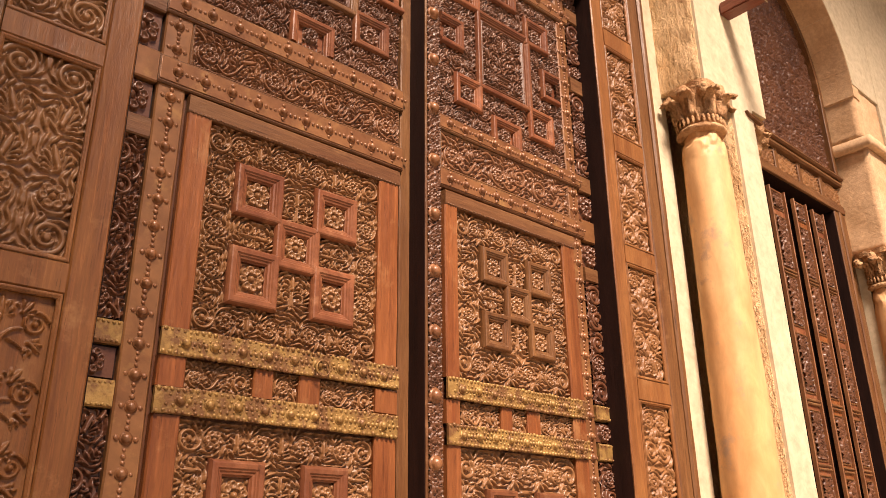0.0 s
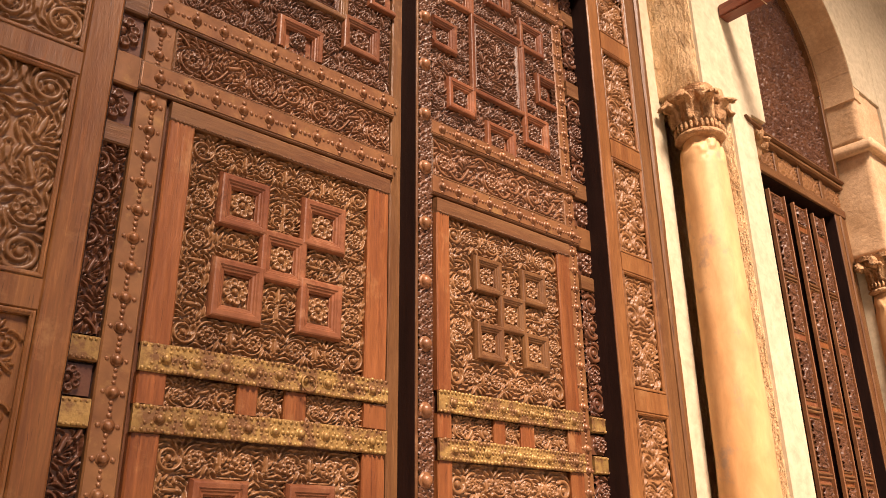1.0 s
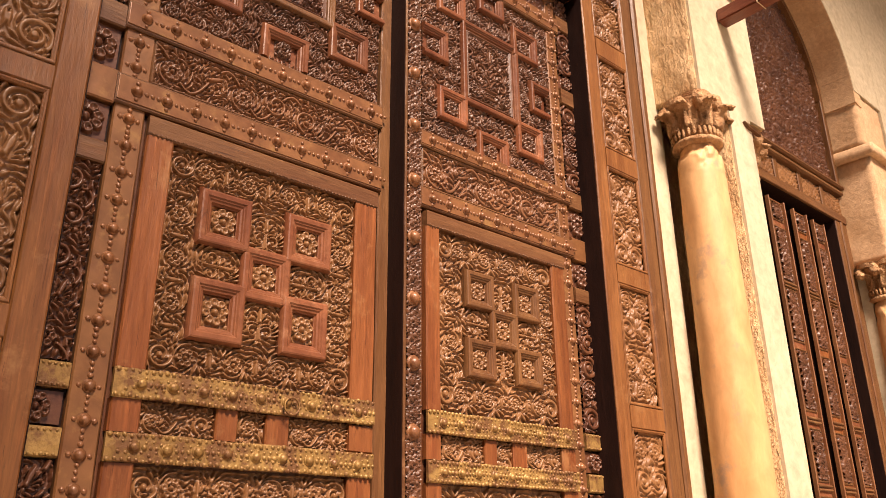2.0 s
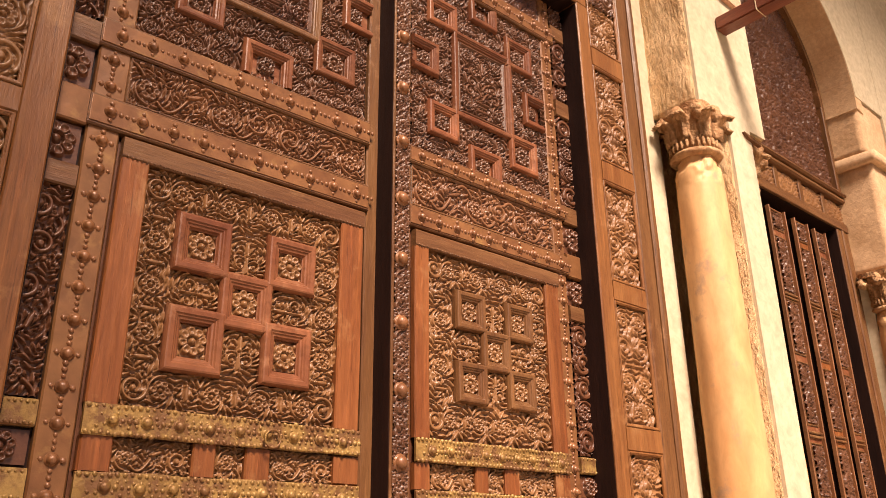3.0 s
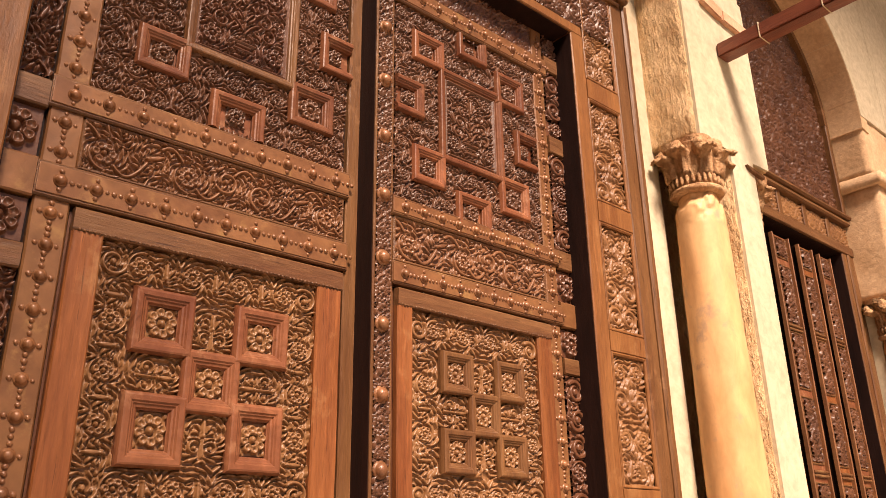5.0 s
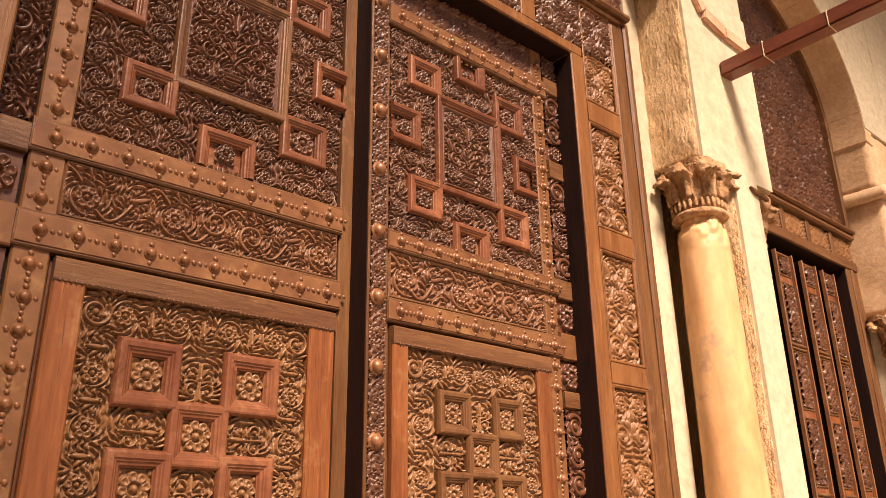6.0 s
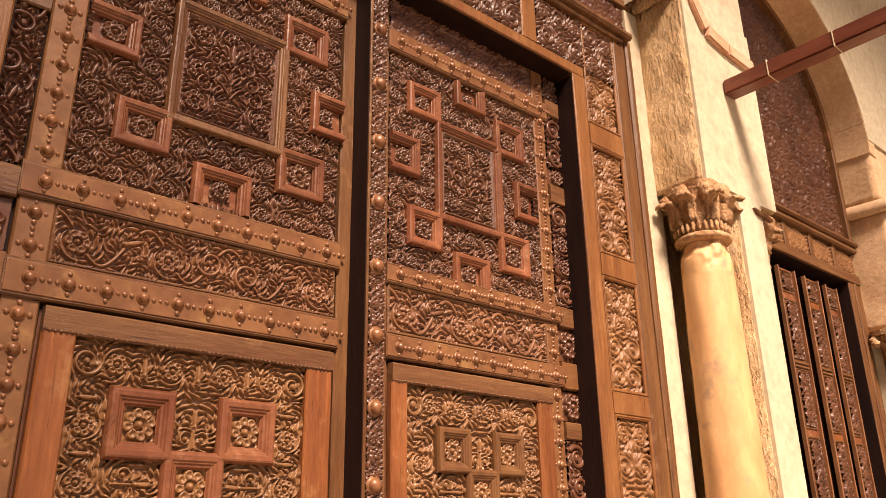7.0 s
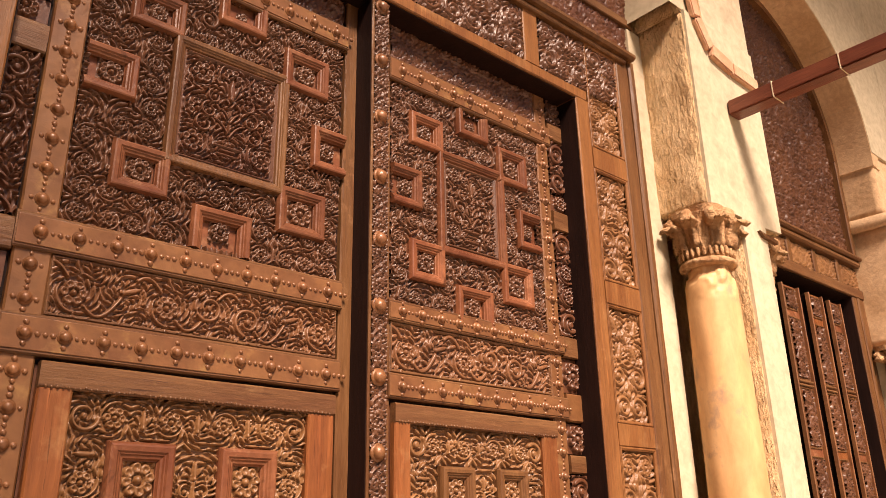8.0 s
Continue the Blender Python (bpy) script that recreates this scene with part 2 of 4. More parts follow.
# ---- carving: scrolls, leaves and rosettes as real relief ----
class Relief:
    def __init__(self, w, h, step, seed):
        self.w, self.h, self.step = w, h, step
        self.nx, self.nz = max(3, int(round(w / step)) + 1), max(3, int(round(h / step)) + 1)
        self.sx, self.sz = w / (self.nx - 1), h / (self.nz - 1)
        self.H = np.zeros((self.nz, self.nx), dtype=np.float32)
        self.X, self.Z = np.arange(self.nx) * self.sx, np.arange(self.nz) * self.sz
        self.rng = random.Random(seed)

    def dab(self, x, z, r, h):
        i0, i1 = int((x - r) / self.sx), int((x + r) / self.sx) + 2
        j0, j1 = int((z - r) / self.sz), int((z + r) / self.sz) + 2
        i0, j0, i1, j1 = max(i0, 0), max(j0, 0), min(i1, self.nx), min(j1, self.nz)
        if i1 <= i0 or j1 <= j0:
            return
        d = ((self.X[i0:i1] - x) ** 2)[None, :] + ((self.Z[j0:j1] - z) ** 2)[:, None]
        k = h * np.clip(1.5 * (1 - d / (r * r)), 0, 1) ** 0.6
        np.maximum(self.H[j0:j1, i0:i1], k, out=self.H[j0:j1, i0:i1])

    def window(self, cx, cz, r):
        """The patch of the grid round a place: its slices, its offsets in x and z, or None."""
        i0, i1 = max(int((cx - r) / self.sx), 0), min(int((cx + r) / self.sx) + 2, self.nx)
        j0, j1 = max(int((cz - r) / self.sz), 0), min(int((cz + r) / self.sz) + 2, self.nz)
        if i1 <= i0 or j1 <= j0:
            return None
        return slice(j0, j1), slice(i0, i1), (self.X[i0:i1] - cx)[None, :], (self.Z[j0:j1] - cz)[:, None]

    def sink(self, cx, cz, r):
        """Cut a round patch back to the ground, with a soft rim."""
        wnd = self.window(cx, cz, r)
        if wnd:
            js, is_, dx, dz = wnd
            d = np.sqrt(dx * dx + dz * dz)
            self.H[js, is_] *= np.clip((d / r - 0.86) / 0.14, 0, 1)

    def ridge(self, pts, w, h):
        """A stem along points of (x, z, width factor), standing in a groove of its own."""
        for x, z, f in pts:
            self.sink(x, z, w * f + 0.0042)
        for x, z, f in pts:
            self.dab(x, z, w * f, h * (0.7 + 0.3 * min(f, 1)))

    def curve(self, x, z, ang, length, curl, taper=0.6, swell=False):
        n = max(4, int(length / (self.step * 0.9)))
        pts = []
        for i in range(n + 1):
            t = i / n
            f = (0.45 + 1.0 * math.sin(math.pi * min(1, 0.1 + 0.85 * t)) ** 1.2) if swell else 1 + (taper - 1) * t
            pts.append((x, z, f))
            a = ang + curl * t * t
            x, z = x + math.cos(a) * length / n, z + math.sin(a) * length / n
        return pts

    def rosette(self, cx, cz, R, petals, h, turn=0.0):
        """A flower: hollowed petals parted by cuts, a ring groove, a domed eye."""
        self.sink(cx, cz, R * 1.16)
        wnd = self.window(cx, cz, R * 1.1)
        if not wnd:
            return
        js, is_, dx, dz = wnd
        r, th = np.sqrt(dx * dx + dz * dz) / R, np.arctan2(dz, dx + 0 * dz) - turn
        lobe = np.abs(np.cos(petals * th / 2))
        rim = 0.74 + 0.26 * lobe ** 0.55
        body = np.clip((rim - r) / 0.10, 0, 1) ** 0.6 * np.clip((r - 0.33) / 0.07, 0, 1)
        body *= np.clip(lobe / 0.32, 0.12, 1) ** 0.8
        dish = np.clip(1 - ((r - 0.66) / 0.2) ** 2, 0, 1) * np.clip((lobe - 0.45) / 0.5, 0, 1)
        eye = np.sqrt(np.clip(1 - (r / 0.27) ** 2, 0, 1))
        k = h * np.maximum(body * (0.95 - 0.45 * dish), 1.1 * eye)
        np.maximum(self.H[js, is_], k, out=self.H[js, is_])

    def palmette(self, cx, cz, R, ang, h, ribs=3):
        """A fan of curling leaf ribs on a short stalk."""
        for k in sorted(range(-ribs, ribs + 1), key=lambda k: -abs(k)):
            pts = self.curve(cx, cz, ang + k * 0.9 / ribs, R * (1 - 0.10 * abs(k)), k * 1.5 / ribs, swell=True)
            self.ridge(pts, R * 0.115, h * (1 - 0.05 * abs(k)))
        self.dab(cx, cz, R * 0.15, h * 1.1)

    def volute(self, cx, cz, R, a0, hand, w, h, turns=1.1):
        n = max(12, int(turns * 5.0 * R / self.step))
        pts = [(cx + R * (1 - 0.62 * t) * math.cos(a0 + hand * turns * 6.283 * t), cz + R * (1 - 0.62 * t) * math.sin(a0 + hand * turns * 6.283 * t), 1.15 - 0.35 * t) for t in [i / n for i in range(n + 1)]]
        self.ridge(pts, w, h)
        self.sink(cx, cz, w * 2.0 + 0.003)
        self.dab(cx, cz, w * 1.9, h * 1.05)

    def whorls(self, centres, pitch, h, arms=8):
        """Leaf ribs that swirl out from the nearest centre, over the whole ground."""
        best = np.full(self.H.shape, 1e9, np.float32)
        dxs, dzs, hands = np.zeros_like(self.H), np.zeros_like(self.H), np.ones_like(self.H)
        for cx, cz, hand in centres:
            dx, dz = (self.X - cx)[None, :] + 0 * self.Z[:, None], (self.Z - cz)[:, None] + 0 * self.X[None, :]
            d = dx * dx + dz * dz
            m = d < best
            best[m], dxs[m], dzs[m], hands[m] = d[m], dx[m], dz[m], hand
        r = np.sqrt(best)
        th = np.arctan2(dzs, dxs)
        ph = arms * th * hands + 6.283 * r / (pitch * 1.3)
        # a second wave across the ribs tapers each of them into short pointed leaves
        across = np.cos(6.283 * r / (pitch * 2.6) - np.floor(arms * 0.6) * th * hands + 0.7)
        wave = np.cos(ph + 0.6 * across)
        self.H = np.maximum(self.H, (h * np.clip((wave - 0.05 + 0.62 * across) / 0.75, 0, 1) ** 0.55).astype(np.float32))

    def frieze(self, w, h, flowers):
        """A running vine along the longer side: flowers and leaf fans in its alternate bends."""
        tall = self.h > self.w
        L, B = (self.h, self.w) if tall else (self.w, self.h)
        P = (lambda s, t: (t, s)) if tall else (lambda s, t: (s, t))
        n = max(1, round(L / (B * 0.86)))
        c = L / n
        mids = []
        for k in range(n):
            side = 1 if k % 2 else -1
            mids.append((*P((k + 0.5) * c, B / 2 + side * 0.07 * B), side if not tall else -side))
        corners = [(*P(k * c, B / 2 + (0.5 if k % 2 else -0.5) * B * 0.95), 1 if k % 2 else -1) for k in range(n + 1)]
        self.whorls(mids + corners, w * 2.2, h * 0.95, 8)
        m = max(8, int(L / self.step))
        self.ridge([(*P(L * i / m, B / 2 + 0.42 * B * math.cos(math.pi * L * i / m / c)), 1.0) for i in range(m + 1)], w * 0.9, h)
        R = 0.30 * min(B, c)
        for k, (x, z, hand) in enumerate(mids):
            a0 = math.pi / 2 * hand
            if (k * 0.61803 + 0.3) % 1 < 0.35 + flowers and k % 2 == 0 or n == 1:
                self.volute(x, z, R * 1.38, a0, hand, w * 0.75, h * 0.95, 0.8)
                self.rosette(x, z, R * 0.95, 6 + k % 3, h * 1.1, k)
            elif k % 4 == 1:
                self.palmette(x, z, R * 1.35, (0 if not tall else math.pi / 2) + 0.35 * hand, h)
            else:
                self.volute(x, z, R * 1.25, a0 + 0.4, hand, w * 0.95, h, 1.25)
                for q in range(5):
                    self.ridge(self.curve(x + R * 1.3 * math.cos(a0 + q), z + R * 1.3 * math.sin(a0 + q), a0 + q + hand * 0.6, R * 0.6, hand * 1.6, 0.4), w * 0.7, h * 0.9)

    def border(self, w, h, squares):
        """Flowers and leaf fans that march round a field of raised squares, with sprays between them."""
        u0, u1, v0, v1 = min(q[0] for q in squares), max(q[1] for q in squares), min(q[2] for q in squares), max(q[3] for q in squares)
        spots = []
        for lo, hi, fix, upright in ((0, self.w, v0 / 2, 0), (0, self.w, (self.h + v1) / 2, 0), (v0, v1, u0 / 2, 1), (v0, v1, (self.w + u1) / 2, 1)):
            n = max(3, round((hi - lo) / 0.082)) | 1
            for k in range(n):
                s = lo + (hi - lo) * (k + 0.5) / n
                spots.append(((s, fix) if not upright else (fix, s)) + (1 if (k + upright) % 2 else -1, k, n, upright, fix))
        cu, cv = (u0 + u1) / 2, (v0 + v1) / 2
        gaps = [(cu, (cv + v1) / 2 + 0.03), (cu, (cv + v0) / 2 - 0.03), ((cu + u0) / 2 - 0.03, cv), ((cu + u1) / 2 + 0.03, cv)]
        self.whorls([s[:3] for s in spots] + [(gx - 0.03, gz, 1) for gx, gz in gaps] + [(gx + 0.03, gz, -1) for gx, gz in gaps], w * 2.2, h * 0.95, 8)
        R = min(u0, v0, self.w - u1, self.h - v1) * 0.31
        for x, z, hand, k, n, upright, fix in spots:
            if k % 2:
                self.volute(x, z, R * 1.42, k * 1.3, hand, w * 0.7, h * 0.92, 0.75)
                self.rosette(x, z, R, 6, h * 1.12, k)
            elif k in (0, n - 1) and not upright:
                self.volute(x, z, R * 1.35, k + 0.6, hand, w * 0.95, h, 1.2)
            else:
                out = (math.pi if fix < self.w / 2 else 0) if upright else (-math.pi / 2 if fix < self.h / 2 else math.pi / 2)
                self.palmette(x - R * 0.7 * math.cos(out), z - R * 0.7 * math.sin(out), R * 1.5, out, h, 2)
        for g, (x, z) in enumerate(gaps):
            self.spray(x, z, 0.052, math.pi / 2 if g < 2 else (0 if g == 2 else math.pi), w, h)

    def spray(self, x, z, R, ang, w, h):
        """A stalk with a fan on top and two volutes at its foot."""
        ca, sa = math.cos(ang), math.sin(ang)
        self.sink(x, z, R * 0.9)
        for side in (-1, 1):
            px, pz = x - ca * R * 0.55 - sa * side * R * 0.45, z - sa * R * 0.55 + ca * side * R * 0.45
            self.volute(px, pz, R * 0.42, ang - side * 1.2, side, w * 0.7, h * 0.95, 1.0)
            self.ridge(self.curve(x - ca * R * 0.2, z - sa * R * 0.2, ang + side * 1.0, R * 0.75, side * 1.2, 0.5), w * 0.8, h)
        self.ridge(self.curve(x - ca * R, z - sa * R, ang, R * 1.2, 0.0), w * 0.8, h)
        self.palmette(x + ca * R * 0.1, z + sa * R * 0.1, R * 0.85, ang, h, 2)

    def vase(self, w, h):
        """A footed vase with a tall spray, on the middle line of a panel, in a plain border."""
        m, H = self.w / 2, self.h
        R = self.w * 0.17
        for i, half in enumerate((0.6, 0.42, 0.75)):
            z = H * 0.13 + i * w * 2.6
            self.ridge([(m + half * R * (q / 12 - 1), z, 0.9) for q in range(25)], w * 0.8, h * 0.95)
        self.ridge(self.curve(m, H * 0.28, math.pi / 2, H * 0.36, 0.0), w, h * 1.05)
        for side in (-1, 1):
            for z, reach, size in ((0.30, 1.5, 0.62), (0.44, 1.25, 0.58), (0.58, 1.0, 0.52)):
                self.ridge(self.curve(m, H * z, math.pi / 2 - side * 0.5, R * reach, -side * 1.1, 0.7), w * 0.9, h)
                self.volute(m + side * R * reach * 0.98, H * (z + 0.06), R * size, math.pi / 2 + side * 1.2, -side, w * 0.8, h, 1.1)
            self.palmette(m + side * R * 0.5, H * 0.72, R * 0.8, math.pi / 2 - side * 0.7, h, 2)
        self.palmette(m, H * 0.66, R * 1.2, math.pi / 2, h * 1.05)
        e = w * 1.2
        for line in ([(e, e), (self.w - e, e)], [(e, H - e), (self.w - e, H - e)], [(e, e), (e, H - e)], [(self.w - e, e), (self.w - e, H - e)]):
            (xa, za), (xb, zb) = line
            n = int(max(xb - xa, zb - za) / self.step)
            self.ridge([(xa + (xb - xa) * i / n, za + (zb - za) * i / n, 0.8) for i in range(n + 1)], w * 0.8, h * 0.9)

    def bouquet(self, w, h):
        """Upright sprays one over another on a plain ground: lilies, paired volutes and small fans."""
        m = self.w / 2
        n = max(1, round(self.h / (self.w * 0.62)))
        R = self.w * 0.17
        for k in range(n):
            z = self.h * (k + 0.5) / n
            self.ridge(self.curve(m, z - R * 1.7, math.pi / 2, R * 2.4, 0.0), w, h)
            for side in (-1, 1):
                self.volute(m + side * self.w * 0.33, z + R * 0.15, R * 0.78, math.pi / 2 - side * 1.2, side, w * 0.85, h, 1.2)
                self.ridge(self.curve(m, z - R * 1.5, math.pi / 2 - side * 0.35, R * 2.0, -side * 1.5), w * 0.9, h)
                self.ridge(self.curve(m + side * R * 0.6, z - R * 0.9, -side * 0.4 + (0 if side > 0 else math.pi), R * 1.5, -side * 1.0, 0.5), w * 0.8, h)
                self.palmette(m + side * self.w * 0.20, z + R * 0.75, R * 0.85, math.pi / 2 - side * 0.6, h, 2)
                self.palmette(m + side * self.w * 0.30, z - R * 1.0, R * 0.8, -math.pi / 2 + side * 0.9, h, 2)
            self.palmette(m, z + R * 0.35, R * 1.15, math.pi / 2, h, 3)
        return self

    def lattice(self, cell, w, h, mirror, flowers, blocked):
        """Rows of flowers, volutes and fans with leaves swirling about each, the same on both sides of the middle."""
        nx, nz = max(1, round(self.w / cell)), max(1, round(self.h / cell))
        dx, dz = self.w / nx, self.h / nz
        plan, spots = {}, []
        for j in range(nz):
            for i in range(nx):
                k = min(i, nx - 1 - i) if mirror else i
                if (k, j) not in plan:
                    plan[(k, j)] = (self.rng.random(), self.rng.uniform(0, 6.28), self.rng.uniform(-0.09, 0.09), self.rng.uniform(-0.09, 0.09))
                u, a0, jx, jz = plan[(k, j)]
                side = -1 if (mirror and i != k) else 1
                cx, cz = (i + 0.5) * dx + side * jx * dx, (j + 0.5) * dz + jz * dz
                if not any(b[0] < cx < b[1] and b[2] < cz < b[3] for b in blocked):
                    spots.append((cx, cz, side * (1 if (k + j) % 2 else -1), u, a0 if side > 0 else math.pi - a0, (k + j) % 2))
        self.whorls([s[:3] for s in spots] or [(self.w / 2, self.h / 2, 1)], w * 2.2, h * 0.95, 8)
        R = 0.36 * min(dx, dz)
        for cx, cz, hand, u, a0, odd in spots:
            if u < flowers + 0.3 * odd:
                self.volute(cx, cz, R * 1.22, a0, hand, w * 0.72, h * 0.9, 0.8)
                self.rosette(cx, cz, R * 0.92, 6 if u < flowers / 2 else 7, h * 1.12, a0)
            elif u > 0.72:
                self.palmette(cx, cz - R * 0.8, R * 1.55, math.pi / 2 + 0.3 * hand, h)
            else:
                self.volute(cx, cz, R * 1.15, a0, hand, w, h, 1.3)

    def scrolls(self, cell, w, h, mirror=True, flowers=0.3, blocked=()):
        if len(blocked) == 5:
            self.border(w, h, blocked)
        elif not blocked and min(self.w, self.h) < cell * 1.7:
            self.frieze(w, h, flowers)
        else:
            self.lattice(cell, w, h, mirror, flowers, blocked)
        return self

    def mesh(self, name, mat, x0, y, z0, base=0.0, holes=()):
        """The relief as a mesh that stands at the plane y, its ridges towards -y."""
        H = self.H.copy()
        H[H > 0] += base
        nx, nz = self.nx, self.nz
        xs, zs = np.meshgrid(self.X + x0, self.Z + z0)
        rough = 0.0006 * np.random.RandomState(nx * 7 + nz).rand(nz, nx)
        co = np.stack([xs, y - H - rough, zs], -1).reshape(-1, 3)
        idx = np.arange(nx * nz).reshape(nz, nx)
        quads = np.stack([idx[:-1, :-1], idx[:-1, 1:], idx[1:, 1:], idx[1:, :-1]], -1)
        keep = np.ones(quads.shape[:2], bool)
        cx, cz = (self.X[:-1] + self.X[1:]) / 2, (self.Z[:-1] + self.Z[1:]) / 2
        for a0, a1, b0, b1 in holes:
            keep &= ~(((cx > a0) & (cx < a1))[None, :] & ((cz > b0) & (cz < b1))[:, None])
        q = quads[keep].reshape(-1, 4)
        me = bpy.data.meshes.new(name)
        me.vertices.add(len(co))
        me.vertices.foreach_set("co", co.ravel())
        me.loops.add(q.size)
        me.loops.foreach_set("vertex_index", q.ravel())
        me.polygons.add(len(q))
        me.polygons.foreach_set("loop_start", np.arange(0, q.size, 4))
        me.polygons.foreach_set("use_smooth", np.ones(len(q), bool))
        me.update(calc_edges=True)
        me.validate()
        me.materials.append(mat)
        return me


def carved(name, x0, x1, z0, z1, y, mat, parent, step=0.004, cell=0.1, w=0.0055, h=0.011, seed=1, flowers=0.3, mirror=True, blocked=(), label="", vase=False):
    r = Relief(x1 - x0, z1 - z0, step, seed)
    local = [(a - x0, b - x0, c - z0, d - z0) for a, b, c, d in blocked]
    r.scrolls(cell, w, h, mirror, flowers, local)
    if vase:
        r.vase(w, h)
    inner = [(a + 0.012, b - 0.012, c + 0.012, d - 0.012) for a, b, c, d in local]
    return part(name, r.mesh(name, mat, x0, y, z0, holes=inner), mat, parent, label)


ROSE = {}


def rosette_part(cx, cz, y, size, mat, parent, step=0.003):
    """A carved flower on its own small sunk ground, shared between squares of one size."""
    key = (round(size, 2), mat.name, step)
    if key not in ROSE:
        r = Relief(size, size, step, int(size * 1000))
        r.rosette(size / 2, size / 2, size * 0.47, 8, 0.018, 0.2)
        for k in range(4):
            a = math.pi / 4 + k * math.pi / 2
            r.dab(size / 2 + size * 0.6 * math.cos(a), size / 2 + size * 0.6 * math.sin(a), size * 0.1, 0.008)
        ROSE[key] = r.mesh("rosette", mat, -size / 2, 0, -size / 2)
    return part("rosette", ROSE[key], mat, parent, at=(cx, y, cz))


def dome_mesh(name, r, height, mat, collar=True):
    bm = bmesh.new()
    rings, seg = [], 12
    prof = [(r * 1.28, 0.0), (r * 1.25, height * 0.16), (r * 1.02, height * 0.2)] if collar else [(r, 0.0)]
    prof += [(r * math.cos(a), height * (0.2 + 0.8 * math.sin(a))) for a in (0.25, 0.6, 0.95, 1.25)]
    for rr, up in prof:
        rings.append([bm.verts.new((rr * math.cos(2 * math.pi * k / seg), -up, rr * math.sin(2 * math.pi * k / seg))) for k in range(seg)])
    top = bm.verts.new((0, -height, 0))
    for a, b in zip(rings, rings[1:]):
        for k in range(seg):
            bm.faces.new((a[k], a[(k + 1) % seg], b[(k + 1) % seg], b[k]))
    for k in range(seg):
        bm.faces.new((rings[-1][k], rings[-1][(k + 1) % seg], top))
    me = bpy.data.meshes.new(name)
    bmesh.ops.recalc_face_normals(bm, faces=bm.faces)
    bm.to_mesh(me)
    bm.free()
    me.materials.append(mat)
    me.polygons.foreach_set("use_smooth", [True] * len(me.polygons))
    return me


BOSS = dome_mesh("boss", 0.0150, 0.018, M_BOSS)
BOSS_BRASS = dome_mesh("brass_boss", 0.0140, 0.015, M_BRASS)
BOSS_BIG = dome_mesh("big_boss", 0.023, 0.026, M_BOSS)
jig = random.Random(5)


def studs(name, points, y, r, mat, parent):
    """Small nail heads, joined."""
    bm = bmesh.new()
    for x, z in points:
        k = r * jig.uniform(0.75, 1.15)
        ring = [bm.verts.new((x + k * math.cos(a), y, z + k * math.sin(a))) for a in [i * math.pi / 3 for i in range(6)]]
        mid = [bm.verts.new((x + 0.7 * k * math.cos(a), y - 0.7 * k, z + 0.7 * k * math.sin(a))) for a in [i * math.pi / 3 for i in range(6)]]
        for i in range(6):
            bm.faces.new((ring[i], ring[(i + 1) % 6], mid[(i + 1) % 6], mid[i]))
        bm.faces.new(mid)
    ob = part(name, bm, mat, parent, smooth=True)
    return tagged(ob, kind="stuff")


def boss_row(x0, x1, z0, z1, y, n, parent, mesh=None, mat=None, hang=True):
    """Domed nails in line with two small heads between each pair and one hanging below."""
    mesh, mat = mesh or BOSS, mat or M_BOSS
    pts = []
    vertical = abs(z1 - z0) > abs(x1 - x0)
    for i in range(n):
        t = (i + 0.5) / n
        x, z = x0 + (x1 - x0) * t + jig.uniform(-0.002, 0.002), z0 + (z1 - z0) * t + jig.uniform(-0.002, 0.002)
        part(mesh.name, mesh, mat, parent, at=(x, y, z))
        dx, dz = (x1 - x0) / n, (z1 - z0) / n
        for f in (0.31, 0.5, 0.69):
            pts.append((x + dx * f, z + dz * f))
        if hang:
            if vertical:
                pts += [(x - 0.027, z + 0.001), (x + 0.027, z - 0.001)]
            else:
                pts += [(x, z - 0.027), (x + 0.001, z + 0.027)]
    studs("nailing", pts, y + 0.001, 0.0084, mat, parent)


# ---- setting ----
g = bmesh.new()
for c in ((-400, -600, 0), (400, -600, 0), (400, 0.6, 0), (-400, 0.6, 0)):
    g.verts.new(c)
g.faces.new(g.verts)
tagged(part("ground", g, M_FLOOR), "pale worn marble paving of the gallery and court", "ground", kind="structure")

FRONT = -0.36          # face of the piers
SPRING1, R1, C1 = 4.18, 1.70, 0.94
SPRING2, R2, C2 = 4.25, 1.15, 4.45
TOP = 11.0


def prism(bm, pts, y0, y1):
    """A plan in x, z drawn out along y."""
    a = [bm.verts.new((x, y0, z)) for x, z in pts]
    b = [bm.verts.new((x, y1, z)) for x, z in pts]
    bm.faces.new(a)
    bm.faces.new(b[::-1])
    for k in range(len(pts)):
        bm.faces.new((a[k], b[k], b[(k + 1) % len(pts)], a[(k + 1) % len(pts)]))


def arch_points(c, r, z, n=40):
    over = 0.22
    return [(c + r * math.cos(-over + (math.pi + 2 * over) * i / n), z + r * math.sin(-over + (math.pi + 2 * over) * i / n) + r * math.sin(over)) for i in range(n + 1)]


